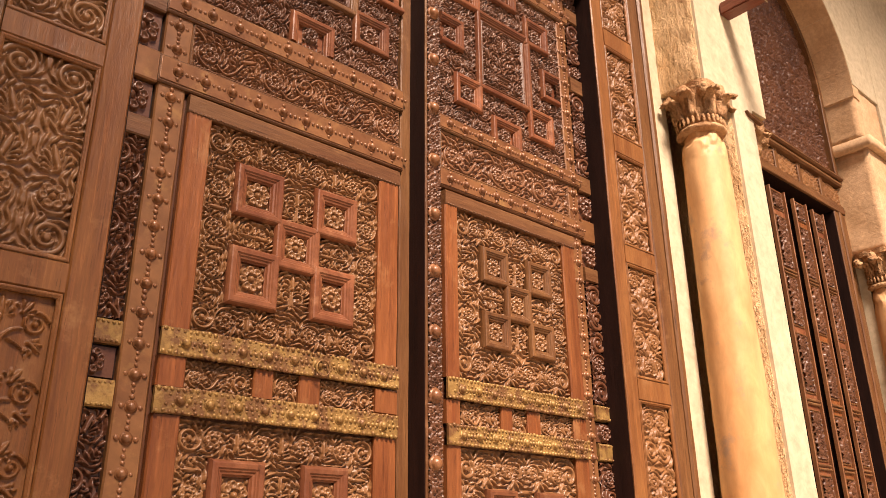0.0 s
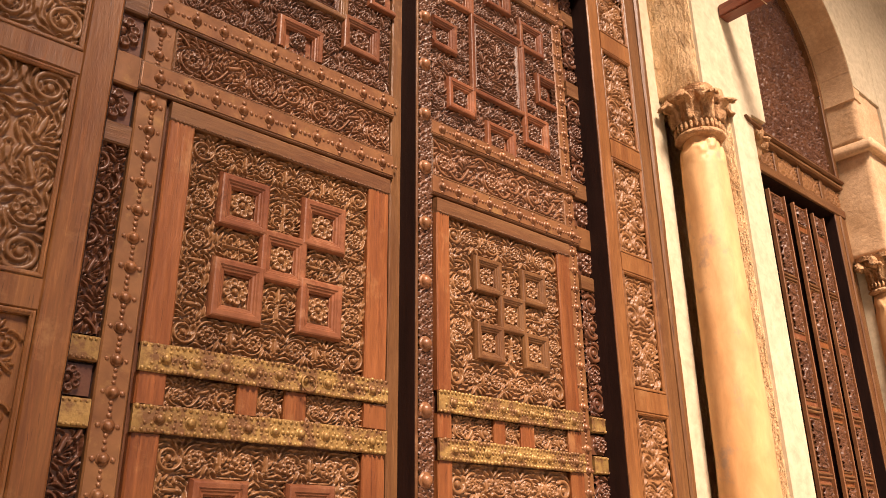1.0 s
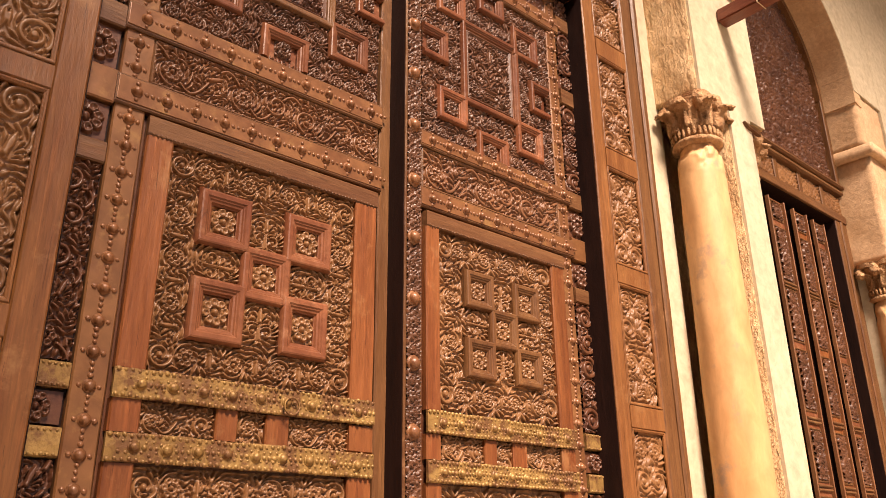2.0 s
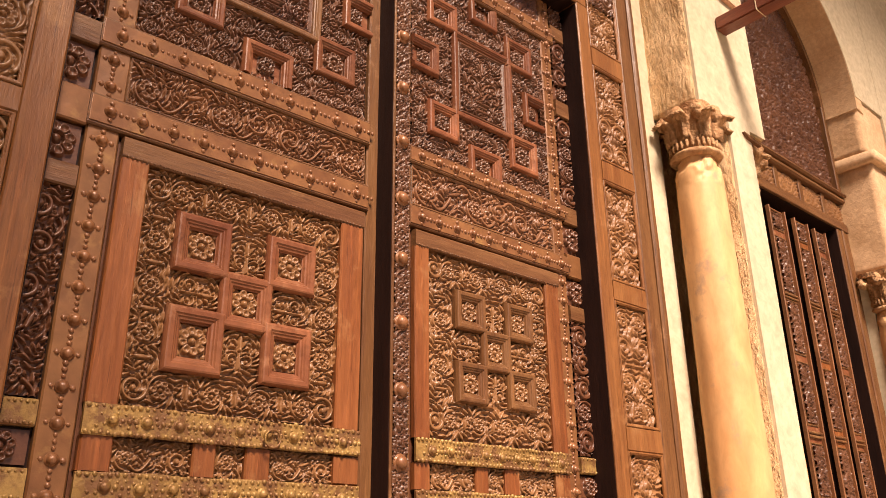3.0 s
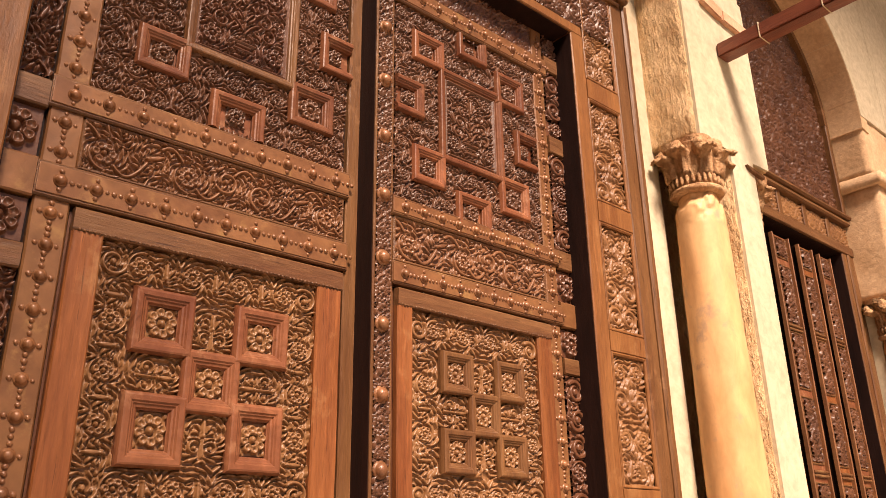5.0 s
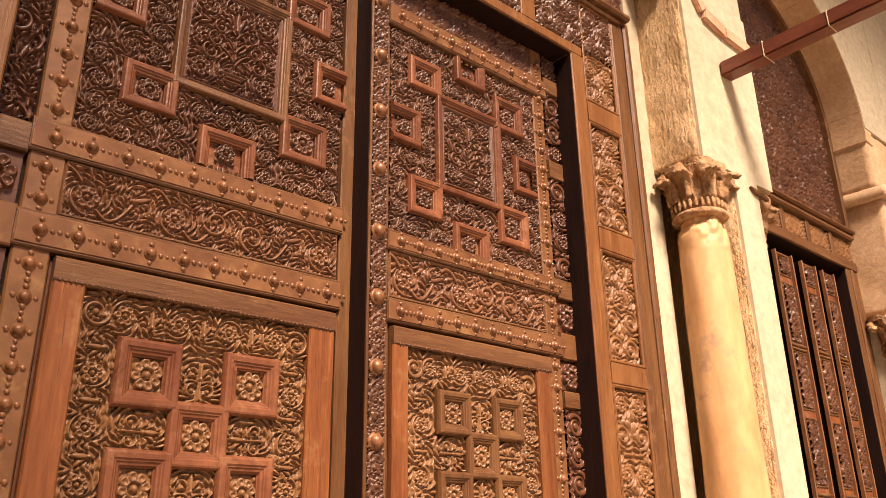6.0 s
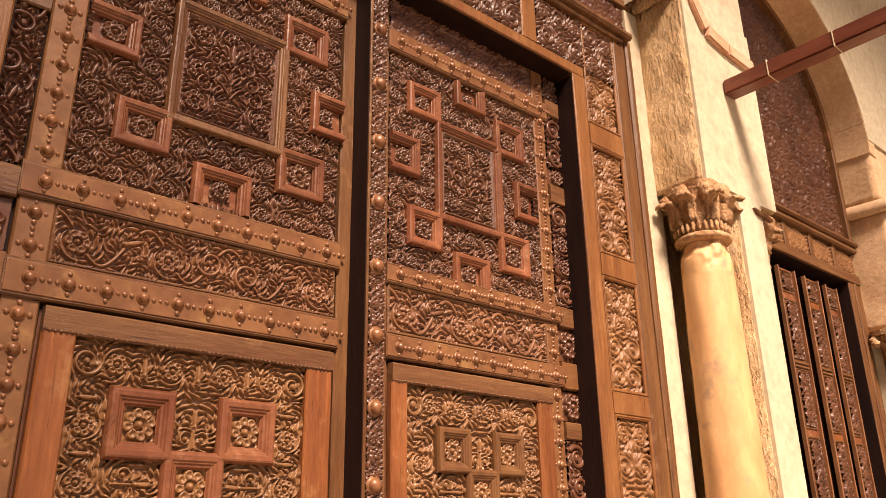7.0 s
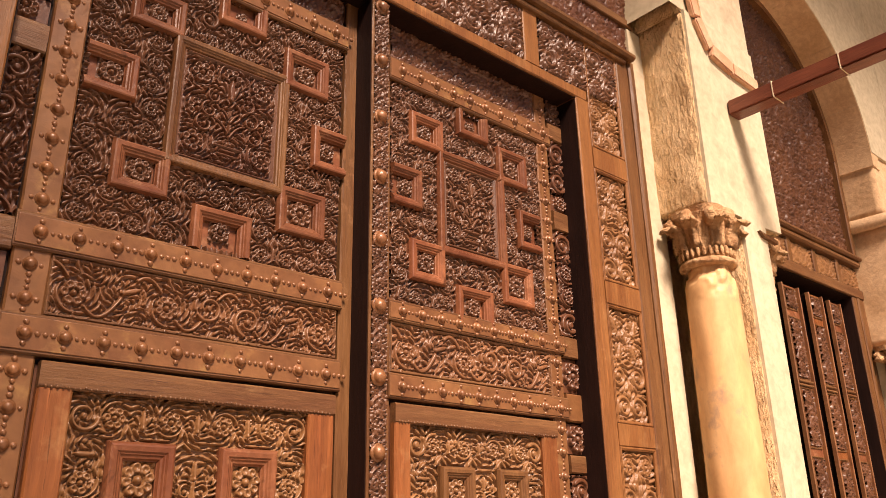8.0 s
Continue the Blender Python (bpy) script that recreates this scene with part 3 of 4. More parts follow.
bm = bmesh.new()
for c, r, z, xl, xr in ((C1, R1, SPRING1, -1.20, 3.388),):
    pts = arch_points(c, r, z)
    pts[0], pts[-1] = (pts[0][0], 4.178), (pts[-1][0], 4.178)
    for y0, y1 in ((FRONT, 0.45),):
        f = [[bm.verts.new((x, y, zz)) for x, zz in pts] for y in (y0, y1)]
        u = [[bm.verts.new((xr + (xl - xr) * i / 40, y, TOP)) for i in range(41)] for y in (y0, y1)]
        for i in range(40):
            bm.faces.new((f[0][i], f[0][i + 1], u[0][i + 1], u[0][i]))
            bm.faces.new((f[0][i], f[1][i], f[1][i + 1], f[0][i + 1]))
        for side, xx in ((0, xr), (40, xl)):
            b0 = bm.verts.new((xx, y0, 4.178))
            bm.faces.new((f[0][side], u[0][side], b0))
e = [bm.verts.new(v) for v in ((3.388, FRONT, 4.178), (3.388, 0.44, 4.178), (3.388, 0.44, TOP), (3.388, FRONT, TOP))]
bm.faces.new(e)
tagged(part("wall_arcade", bm, M_PLASTER, smooth=False), "lime-plastered wall over the blind arches", "wall", kind="structure")

# gallery ceiling and court walls, unseen: added to shape the light through the opening
tagged(part("ceiling", box(bmesh.new(), -6, 12, -4.9, 0.8, TOP, TOP + 0.3, 0), M_PLASTER), "plain gallery ceiling out of view, added to shade the top", "ceiling", kind="structure")
tagged(part("wall_court", box(bmesh.new(), -6, -1.8, -4.9, -4.5, 0, TOP, 0), M_PLASTER), "plain wall out of view, added to hold back court light", "wall", kind="structure")
tagged(part("wall_court_east", box(bmesh.new(), 8.5, 12, -4.9, -4.5, 0, TOP, 0), M_PLASTER), "plain wall out of view, added to hold back court light", "wall", kind="structure")
tagged(part("wall_court_top", box(bmesh.new(), -1.796, 8.496, -4.9, -4.5, 9.9, TOP - 0.004, 0), M_PLASTER), "plain wall out of view, added to dim the light from above", "wall", kind="structure")
tagged(part("wall_end_west", box(bmesh.new(), -6.3, -6.004, -4.9, 0.8, 0, TOP, 0), M_PLASTER), "plain end wall out of view, added to block side light", "wall", kind="structure")
tagged(part("wall_end_east", box(bmesh.new(), 12.004, 12.3, -4.9, 0.8, 0, TOP, 0), M_PLASTER), "plain end wall out of view, added to block side light", "wall", kind="structure")

# back wall behind the doors, and plain walls at both ends
bm = box(bmesh.new(), -6, 12, 0.45, 0.8, 0, TOP, 0)
tagged(part("wall_back", bm, M_PLASTER), "plain plastered wall behind the doors", "wall", kind="structure")
bm = box(bmesh.new(), -6, -1.20, FRONT, 0.446, 0, TOP, 0)
tagged(part("wall_west", bm, M_PLASTER), "plain plastered wall beside the doorway", "wall", kind="structure")
bm = box(bmesh.new(), 6.1, 12, -0.19, 0.446, 0, TOP, 0)
tagged(part("wall_east", bm, M_PLASTER), "plain plastered wall past the second doorway", "wall", kind="structure")


# ---- piers, blocks over the capitals ----
def rough_block(name, x0, x1, y0, y1, z0, z1, mat, parent, amp=0.008, cuts=0.05, label=""):
    """A squared stone whose faces are chipped and uneven."""
    bm = bmesh.new()
    nx, ny, nz = [max(1, int(d / cuts)) for d in (x1 - x0, y1 - y0, z1 - z0)]

    def sheet(o, u, v, nu, nv):
        grid = [[bm.verts.new(Vector(o) + Vector(u) * (i / nu) + Vector(v) * (j / nv)) for j in range(nv + 1)] for i in range(nu + 1)]
        for i in range(nu):
            for j in range(nv):
                bm.faces.new((grid[i][j], grid[i + 1][j], grid[i + 1][j + 1], grid[i][j + 1]))
    dx, dy, dz = (x1 - x0, 0, 0), (0, y1 - y0, 0), (0, 0, z1 - z0)
    sheet((x0, y0, z0), dx, dz, nx, nz)
    sheet((x0, y1, z0), dx, dz, nx, nz)
    sheet((x0, y0, z0), dy, dz, ny, nz)
    sheet((x1, y0, z0), dy, dz, ny, nz)
    sheet((x0, y0, z0), dx, dy, nx, ny)
    sheet((x0, y0, z1), dx, dy, nx, ny)
    bmesh.ops.remove_doubles(bm, verts=bm.verts, dist=0.0005)
    bmesh.ops.recalc_face_normals(bm, faces=bm.faces)
    bm.normal_update()
    for v in bm.verts:
        v.co += v.normal * amp * (noise.noise(v.co * 7) + 0.6 * noise.noise(v.co * 23))
    return part(name, bm, mat, parent, label, smooth=True)


def pier(name, xa, xb, za, left_over, right_over, label):
    p = thing(name, ((xa + xb) / 2, FRONT, 0), label, "pier", "piers between the doorways", "structure")
    rough_block("stone_core", xa, xb, FRONT + 0.004, 0.449, 0, za, M_STONE, p, 0.006)
    rough_block("springing_block", left_over, xb + right_over, FRONT + 0.004, 0.449, za, 4.16, M_STONE, p, 0.012, 0.03)
    x0, x1, x2, x3 = left_over + 0.012, xa + 0.012, xb - 0.004, xb + right_over - 0.002
    bm = bmesh.new()
    prism(bm, [(x1, 0), (x2, 0), (x2, za - 0.002), (x3, za + 0.006), (x3, 4.176), (x0, 4.176), (x0, za - 0.002), (x1, za - 0.002)], FRONT - 0.012, FRONT + 0.02)
    part("plaster_face", bm, M_PLASTER, p)
    rough_block("impost_stone", left_over - 0.025, left_over + 0.20, FRONT + 0.002, 0.449, 4.165, 4.55, M_STONE, p, 0.008)
    return p


pier("pier", 2.975, 3.22, 3.085, 2.70, 0.17, "limestone pier with a white plastered face")
pier("pier", -1.37, -1.05, 3.085, -1.19, 0.23, "limestone pier with a white plastered face")
p = thing("pier", (5.9, -0.19, 0), "dressed sandstone pier with a moulded impost", "pier", "piers between the doorways", "structure")
rough_block("stone_core", 5.84, 6.096, -0.182, 0.449, 0, 2.876, M_SAND, p, 0.006)
rough_block("springing_block", 5.62, 6.095, -0.185, 0.449, 2.88, 3.755, M_SAND, p, 0.006)
rough_block("impost", 5.572, 6.094, -0.235, 0.449, 3.759, 3.848, M_SAND, p, 0.006, 0.03)
rough_block("upper_stone", 5.592, 6.092, -0.172, 0.449, 3.852, 4.36, M_SAND, p, 0.006)
tagged(part("wall_strip", box(bmesh.new(), 5.625, 5.72, 0.03, 0.446, 0, 2.874, 0.004), M_PLASTER), "narrow strip of white plastered wall beside the second door", "wall", kind="structure")
# plastered face of the inner order of the second arch
bm = bmesh.new()
lo, hi = [], []
for i in range(33):
    a = math.pi * i / 32
    lo.append((C2 + (R2 - 0.012) * math.cos(a), SPRING2 + 0.1 + (R2 - 0.012) * math.sin(a)))
    hi.append((6.1 + (2.95 - 6.1) * i / 32, TOP - 0.01))
prism(bm, [(6.1, SPRING2 + 0.1)] + lo + [(2.95, SPRING2 + 0.1)] + hi[::-1][:1] + hi[:1], -0.188, 0.3)
tagged(part("wall_inner_order", bm, M_PLASTER), "plastered inner face round the second arch", "wall", kind="structure")
# sandstone ring inside the second arch
ring = thing("arch_ring", (C2, 0, SPRING2), "ring of dressed sandstone voussoirs under the arch", "arch", kind="structure")
N = 15
for k in range(N):
    a0, a1 = -0.1 + (math.pi + 0.2) * k / N, -0.1 + (math.pi + 0.2) * (k + 1) / N - 0.002
    bm = bmesh.new()
    pts = []
    for i in range(5):
        a = a0 + (a1 - a0) * i / 4
        pts.append((C2 + (R2 - 0.02) * math.cos(a), SPRING2 + 0.1 + (R2 - 0.02) * math.sin(a)))
    for i in range(4, -1, -1):
        a = a0 + (a1 - a0) * i / 4
        pts.append((C2 + (R2 + 0.10) * math.cos(a), SPRING2 + 0.1 + (R2 + 0.10) * math.sin(a)))
    prism(bm, pts, -0.183, 0.2)
    part("voussoir", bm, M_SAND, ring)
# plaster strip of wall between the door surround and the column
tagged(part("wall_strip", box(bmesh.new(), 2.593, 2.738, -0.098, 0.446, 0, 4.15, 0.004), M_PLASTER), "narrow strip of white plastered wall beside the door", "wall", kind="structure")
tagged(part("wall_strip", box(bmesh.new(), -1.046, -0.69, -0.098, 0.446, 0, 4.15, 0.004), M_PLASTER), "narrow strip of white plastered wall beside the door", "wall", kind="structure")


# ---- columns ----
def lathe(prof, seg, cx, cy, wob=0.0, seed=0.0):
    bm = bmesh.new()
    rings = []
    for r, z in prof:
        row = []
        for k in range(seg):
            a = 2 * math.pi * k / seg
            q = r + wob * noise.noise(Vector((math.cos(a) * 2 + seed, math.sin(a) * 2, z * 5)))
            row.append(bm.verts.new((cx + q * math.cos(a), cy + q * math.sin(a), z)))
        rings.append(row)
    for a, b in zip(rings, rings[1:]):
        for k in range(seg):
            bm.faces.new((a[k], a[(k + 1) % seg], b[(k + 1) % seg], b[k]))
    bm.faces.new(rings[0])
    bm.faces.new(rings[-1])
    return bm


def column(cx, cy, ztop, r_top, r_bot, label, cap_h=0.30, cap_r=0.165):
    c = thing("column", (cx, cy, 0), label, "column", "columns beside the doorways")
    zc = ztop - cap_h
    n = 44
    prof = [(r_bot * 1.35, 0.0), (r_bot * 1.4, 0.06), (r_bot * 1.2, 0.11), (r_bot * 1.05, 0.16)]
    prof += [(r_bot + (r_top - r_bot) * (i / n) ** 1.2, 0.18 + (zc - 0.26) * i / n) for i in range(n)]
    prof = [q for q in prof if q[1] < zc - 0.19]
    prof += [(r_top * (1 - 0.17 * max(0, (t - 0.35) / 0.65) ** 1.6), zc - 0.18 + 0.18 * t) for t in [i / 18 for i in range(19)]]
    bm = lathe(prof, 72, cx, cy, 0.004)
    for v in bm.verts:
        # flakes broken off under the necking, and a few old chips lower down
        t = (v.co.z - zc + 0.17) / 0.17
        cell = noise.cell(Vector((v.co.x * 24, v.co.y * 24, v.co.z * 13 + 3 * v.co.x)))
        chip = 0.0
        if t > 0:
            n0 = noise.noise(Vector((v.co.x * 13, v.co.y * 13, v.co.z * 11)))
            chip = min(1, 2.5 * t) * (0.011 * (n0 > 0.02) + 0.006 * cell * (n0 > -0.15))
        v.co.x -= (v.co.x - cx) / r_top * chip
        v.co.y -= (v.co.y - cy) / r_top * chip
    part("shaft", bm, M_MARBLE, c, "worn veined marble shaft", smooth=True)
    part("necking", lathe([(r_top * 0.9, zc - 0.002), (r_top * 1.08, zc + 0.002), (r_top * 1.15, zc + 0.014), (r_top * 1.10, zc + 0.028), (r_top * 1.0, zc + 0.036)], 40, cx, cy, 0.004), M_CAPITAL, c, smooth=True)
    part("bell", lathe([(r_top * 1.0, zc + 0.03), (r_top * 0.98, zc + 0.10), (r_top * 1.05, zc + 0.18), (r_top * 1.22, zc + 0.25), (r_top * 1.25, zc + cap_h - 0.03)], 32, cx, cy, 0.006), M_CAPITAL, c, smooth=True)
    # fluted collar, upright leaves curling out, and corner volutes
    for k in range(28):
        a = 2 * math.pi * k / 28
        bm = bmesh.new()
        bmesh.ops.create_uvsphere(bm, u_segments=8, v_segments=6, radius=1)
        for v in bm.verts:
            rr = r_top * 1.04 + v.co.y * 0.012
            t = a + v.co.x * 0.0095 / r_top
            v.co = Vector((cx + rr * math.cos(t), cy + rr * math.sin(t), zc + 0.062 + v.co.z * 0.026))
        part("flute", bm, M_CAPITAL, c, smooth=True)
    for k in range(8):
        a = 2 * math.pi * k / 8 + 0.2
        bm = bmesh.new()
        rows = []
        for i in range(9):
            t = i / 8
            out = r_top * 1.0 + 0.012 * t + 0.060 * max(0, t - 0.40) ** 1.2 * 2 + (0.010 if i == 8 else 0)
            z = zc + 0.085 + 0.125 * math.sin(min(t, 0.86) * math.pi / 1.72) - (0.022 if i == 8 else 0.0)
            half = 0.040 * (1 - 0.55 * t ** 3) * (0.85 + 0.15 * math.cos(t * 19))
            row = []
            for j in range(7):
                s = j / 3 - 1
                rr = out + 0.014 * math.cos(s * 1.5) + 0.008 * math.cos(s * 9.4) + 0.012 * noise.noise(Vector((k * 3.1, t * 6, s * 4)))
                b = a + s * half / r_top
                row.append(bm.verts.new((cx + rr * math.cos(b), cy + rr * math.sin(b), z)))
            rows.append(row)
        for r0, r1 in zip(rows, rows[1:]):
            for j in range(6):
                bm.faces.new((r0[j], r0[j + 1], r1[j + 1], r1[j]))
        ob = part("acanthus_leaf", bm, M_CAPITAL, c, smooth=True)
        so = ob.modifiers.new("thick", 'SOLIDIFY')
        so.thickness = 0.012
        so.offset = -1
    for k in range(4):
        a = math.pi / 4 + k * math.pi / 2
        bm = bmesh.new()
        bmesh.ops.create_uvsphere(bm, u_segments=14, v_segments=10, radius=1)
        for v in bm.verts:
            o = v.co.copy()
            tw = 1 + 0.12 * math.sin(6 * math.atan2(o.z, o.x))
            q = Vector((o.x * 0.042 * tw, o.y * 0.030, o.z * 0.045 * tw))
            q = Matrix.Rotation(a, 3, 'Z') @ (q + Vector((cap_r * 1.0, 0, 0)))
            v.co = q + Vector((cx, cy, zc + 0.225)) + Vector((1, 1, 1)) * 0.010 * noise.noise(o * 4)
        part("volute", bm, M_CAPITAL, c, smooth=True)
    for k in range(4):
        a = k * math.pi / 2
        bm = bmesh.new()
        bmesh.ops.create_icosphere(bm, subdivisions=2, radius=1)
        for v in bm.verts:
            o = v.co.copy()
            v.co = Matrix.Rotation(a, 3, 'Z') @ Vector((cap_r * 0.95 + 0.034 * o.x, 0.036 * o.y, 0)) + Vector((cx, cy, zc + 0.232 + 0.052 * o.z)) + o * 0.016 * noise.noise(o * 4)
        part("fleuron", bm, M_CAPITAL, c, smooth=True)
    # abacus with hollowed sides
    bm = bmesh.new()
    n = 32
    lo, hi = [], []
    for k in range(n):
        a = 2 * math.pi * k / n
        rr = cap_r * (0.86 + 0.22 * abs(math.sin(2 * a)) ** 2.0)
        lo.append(bm.verts.new((cx + rr * math.cos(a), cy + rr * math.sin(a), ztop - 0.035)))
        hi.append(bm.verts.new((cx + rr * 1.05 * math.cos(a), cy + rr * 1.05 * math.sin(a), ztop)))
    for k in range(n):
        bm.faces.new((lo[k], lo[(k + 1) % n], hi[(k + 1) % n], hi[k]))
    bm.faces.new(lo)
    bm.faces.new(hi)
    part("abacus", bm, M_CAPITAL, c)
    return c


column(2.808, -0.255, 3.085, 0.118, 0.145, "pale veined marble column with a carved leaf capital", 0.285, 0.142)
column(3.36, -0.165, 3.085, 0.115, 0.135, "pale marble column with a leaf capital behind the pier", 0.285, 0.172)
column(5.70, -0.06, 2.876, 0.115, 0.14, "pale marble column with a leaf capital by the second door")
column(-0.90, -0.255, 3.085, 0.118, 0.145, "pale veined marble column with a carved leaf capital")


# ---- door leaves ----
def upper_squares(dx, dz, kx):
    """The pinwheel of small squares round the middle panel, as x0, x1, z0, z1, sides."""
    rows = [(0.104, 0.276, 2.556, 2.706, "tblr"), (0.632, 0.814, 2.548, 2.714, "tblr"), (0.628, 0.810, 3.076, 3.232, "tblr"), (0.104, 0.276, 3.100, 3.235, "tblr"),
            (0.352, 0.548, 2.432, 2.570, "tlr"), (0.380, 0.556, 3.222, 3.330, "blr"), (0.000, 0.152, 2.832, 2.985, "tbr"), (0.748, 0.884, 2.806, 2.970, "tbl")]
    grow = 0.012 if kx < 1 else 0.0
    return [(dx + a * kx - (grow if a > 0.05 else 0), dx + b * kx + (0 if a > 0.7 else 0.3 * grow), c + dz - 0.4 * grow, d + dz + 0.4 * grow, s) for a, b, c, d, s in rows]


def door_leaf(side):
    """side 0: the leaf hung on the west jamb; side 1: its pair, a little narrower in its carving."""
    if side == 0:
        X0, XS0, XS1, W0, W1, XE = -0.24, -0.100, -0.006, 0.0, 0.866, 0.955
        S0, S1 = -0.24, -0.108
        step = 0.0025
    else:
        X0, XS0, XS1, W0, W1, XE = 2.24, 1.916, 1.990, 1.100, 1.910, 0.985
        S0, S1 = 1.998, 2.24
        step = 0.0025
    dz = 0 if side == 0 else -0.035
    deep, wide = (1.0, 1.0) if side == 0 else (0.9, 1.5)
    leaf = thing("door_leaf", ((W0 + W1) / 2, 0.03, 0.02), "tall carved wooden door leaf with nailed metal bands" if side == 0 else "tall carved wooden door leaf closed against the middle post", "door leaf", "door leaves of the great door")
    lo, hi = min(X0, XE), max(X0, XE)
    # backing is near-black so that gaps between the parts read as deep shade
    bar("backing", lo, hi, 0.022, 0.075, 0.02, 3.62, M_SHADE, leaf, bevel=0)
    # stiles
    st = worn_bar("hanging_stile", XS0, XS1, -0.004, 0.03, 0.03, 3.60, M_BRONZE_V, leaf, seed=side)
    boss_row((XS0 + XS1) / 2, (XS0 + XS1) / 2, 0.1, 3.5, -0.004, 38, st)
    a, b = (W1 + 0.018, XE - 0.002) if side == 0 else (XE + 0.002, W0 - 0.006)
    worn_bar("closing_stile", a, b, -0.002, 0.03, 0.03, 3.60, M_BROWN, leaf, seed=side + 4)
    # rails with their nails
    bands = ((2.062, 2.165 if side == 0 else 2.150, M_BRASS), (2.330, 2.428 if side == 0 else 2.405, M_BROWN_H), (3.322 + dz, 3.420 + dz, M_BROWN_H))
    r0, r1 = (XS0 - 0.006, W1 + 0.02) if side == 0 else (W0 - 0.02, XS1 + 0.008)
    for k, (z0, z1, mat) in enumerate(bands):
        rail = worn_bar("rail", r0, r1, -0.016, 0.03, z0, z1, M_BROWN_H, leaf, "brown rail with a metal strip and nails", seed=k + 7 * side)
        bar("metal_strip", r0 + 0.004, r1 - 0.004, -0.019, -0.012, z0 + 0.010, z1 - 0.010, M_BRONZE, rail, bevel=0.002)
        boss_row(r0 + 0.01, r1 - 0.01, (z0 + z1) / 2, (z0 + z1) / 2 - 0.001, -0.019, 10, rail)
    # wide carved panel, upper field and top panel
    p0, p1 = W0 - 0.003, W1 + 0.004
    carved("frieze_panel", p0, p1, 2.172 if side == 0 else 2.158, 2.326, 0.008, M_CARVE_FRIEZE, leaf, step, 0.10, 0.0056 * wide, 0.016 * deep, 11 + side, 0.2)
    part("frieze_moulding", square_frame(p0 - 0.003, p1 + 0.003, 2.168 if side == 0 else 2.154, 2.33, 0.004, 0.012, 0.010), M_BROWN_H, leaf)
    # top panel and upper field take darker carving: fall-off of light painted in
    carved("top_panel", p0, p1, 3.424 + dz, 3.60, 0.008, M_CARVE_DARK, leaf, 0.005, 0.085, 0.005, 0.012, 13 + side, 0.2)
    kx, dx = ((W1 - W0) / 0.866, W0) if side == 0 else (0.90, W0 - 0.022 + 0.02)
    sq = upper_squares(dx, 1.5 * dz if side else 0, kx)
    cx0, cx1, cz0, cz1 = dx + 0.246 * kx, dx + 0.655 * kx, 2.672 + 1.2 * dz, 3.118 + 1.5 * dz
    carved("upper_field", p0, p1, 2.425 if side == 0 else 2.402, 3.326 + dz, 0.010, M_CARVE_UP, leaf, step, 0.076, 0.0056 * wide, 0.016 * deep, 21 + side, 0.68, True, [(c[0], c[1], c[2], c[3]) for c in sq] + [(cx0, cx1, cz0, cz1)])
    part("middle_moulding", square_frame(cx0, cx1, cz0, cz1, 0.008, 0.040, 0.026), M_RED_H if side else M_BROWN, leaf)
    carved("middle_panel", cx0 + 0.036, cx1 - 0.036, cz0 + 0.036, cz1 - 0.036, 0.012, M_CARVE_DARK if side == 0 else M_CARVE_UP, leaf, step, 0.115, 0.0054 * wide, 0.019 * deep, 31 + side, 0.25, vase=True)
    for n, (a, b, c, d, s) in enumerate(sq):
        part("square_moulding", square_frame(a, b, c, d, 0.0085, 0.042, 0.026 + 0.0006 * n, s, 0.0055), M_RED_H, leaf)
        rosette_part((a + b) / 2, (c + d) / 2, 0.012, min(b - a, d - c) - 0.07, M_CARVE_UP, leaf)
    # narrow strip of small panels along the hanging side
    marks = [(3.424, 3.60), (3.07, 3.33), (2.985, 3.065), (2.415, 2.885), (2.178, 2.318), (1.932, 2.052), (1.278, 1.850), (1.112, 1.196), (0.30, 1.022)]
    for k, (z0, z1) in enumerate(marks):
        if z1 - z0 < 0.15:
            r = Relief(S1 - S0, z1 - z0, step, k)
            r.rosette((S1 - S0) / 2 if side == 0 else 0.06, (z1 - z0) / 2, min(0.060, (z1 - z0) * 0.47), 8, 0.020, 0.3)
            part("strip_panel", r.mesh("strip_panel", M_CARVE_DARK, S0, 0.012, z0), M_CARVE_DARK, leaf)
        else:
            carved("strip_panel", S0, S1, z0, z1, 0.012, M_CARVE_DARK, leaf, step, 0.11, 0.0064 * wide, 0.020 * deep, 41 + k, 0.12, False)
    for k, (z0, z1, mat) in enumerate([(3.335, 3.42, M_BROWN_H), (2.89, 2.98, M_BROWN_H), (2.322, 2.41, M_BROWN_H), (2.058, 2.172, M_BRONZE), (1.856, 1.926, M_BROWN_H), (1.204, 1.272, M_BRASS), (1.028, 1.104, M_BRASS), (0.2, 0.29, M_BROWN_H)]):
        rail = worn_bar("strip_rail", S0, S1 + 0.004 if side == 0 else S1, -0.008, 0.03, z0, z1, mat, leaf, seed=k)
        if mat is M_BRASS:
            studs("nailing", [(S0 + (S1 - S0) * (i + 0.5) / 9, z) for i in range(9) for z in (z0 + 0.008, z1 - 0.008)], -0.008, 0.0055, M_BRASS, rail)
    # the wicket door set in the leaf
    wd = thing("wicket_door", ((W0 + W1) / 2, 0.01, 0.06), "reddish carved wicket door with squares and brass straps", "wicket door", "wicket doors")
    fz = (W0 + 0.088, W1 - 0.094) if side == 0 else (W0 + 0.072, W1 - 0.086)
    bar("board", W0 - 0.002, W1 + 0.002, 0.010, 0.020, 0.07, 2.045, M_CARVE_DARK, wd, bevel=0)
    top = worn_bar("top_rail", W0 + 0.003, W1, -0.024, 0.006, 1.985, 2.05, M_BROWN_H, wd, seed=3)
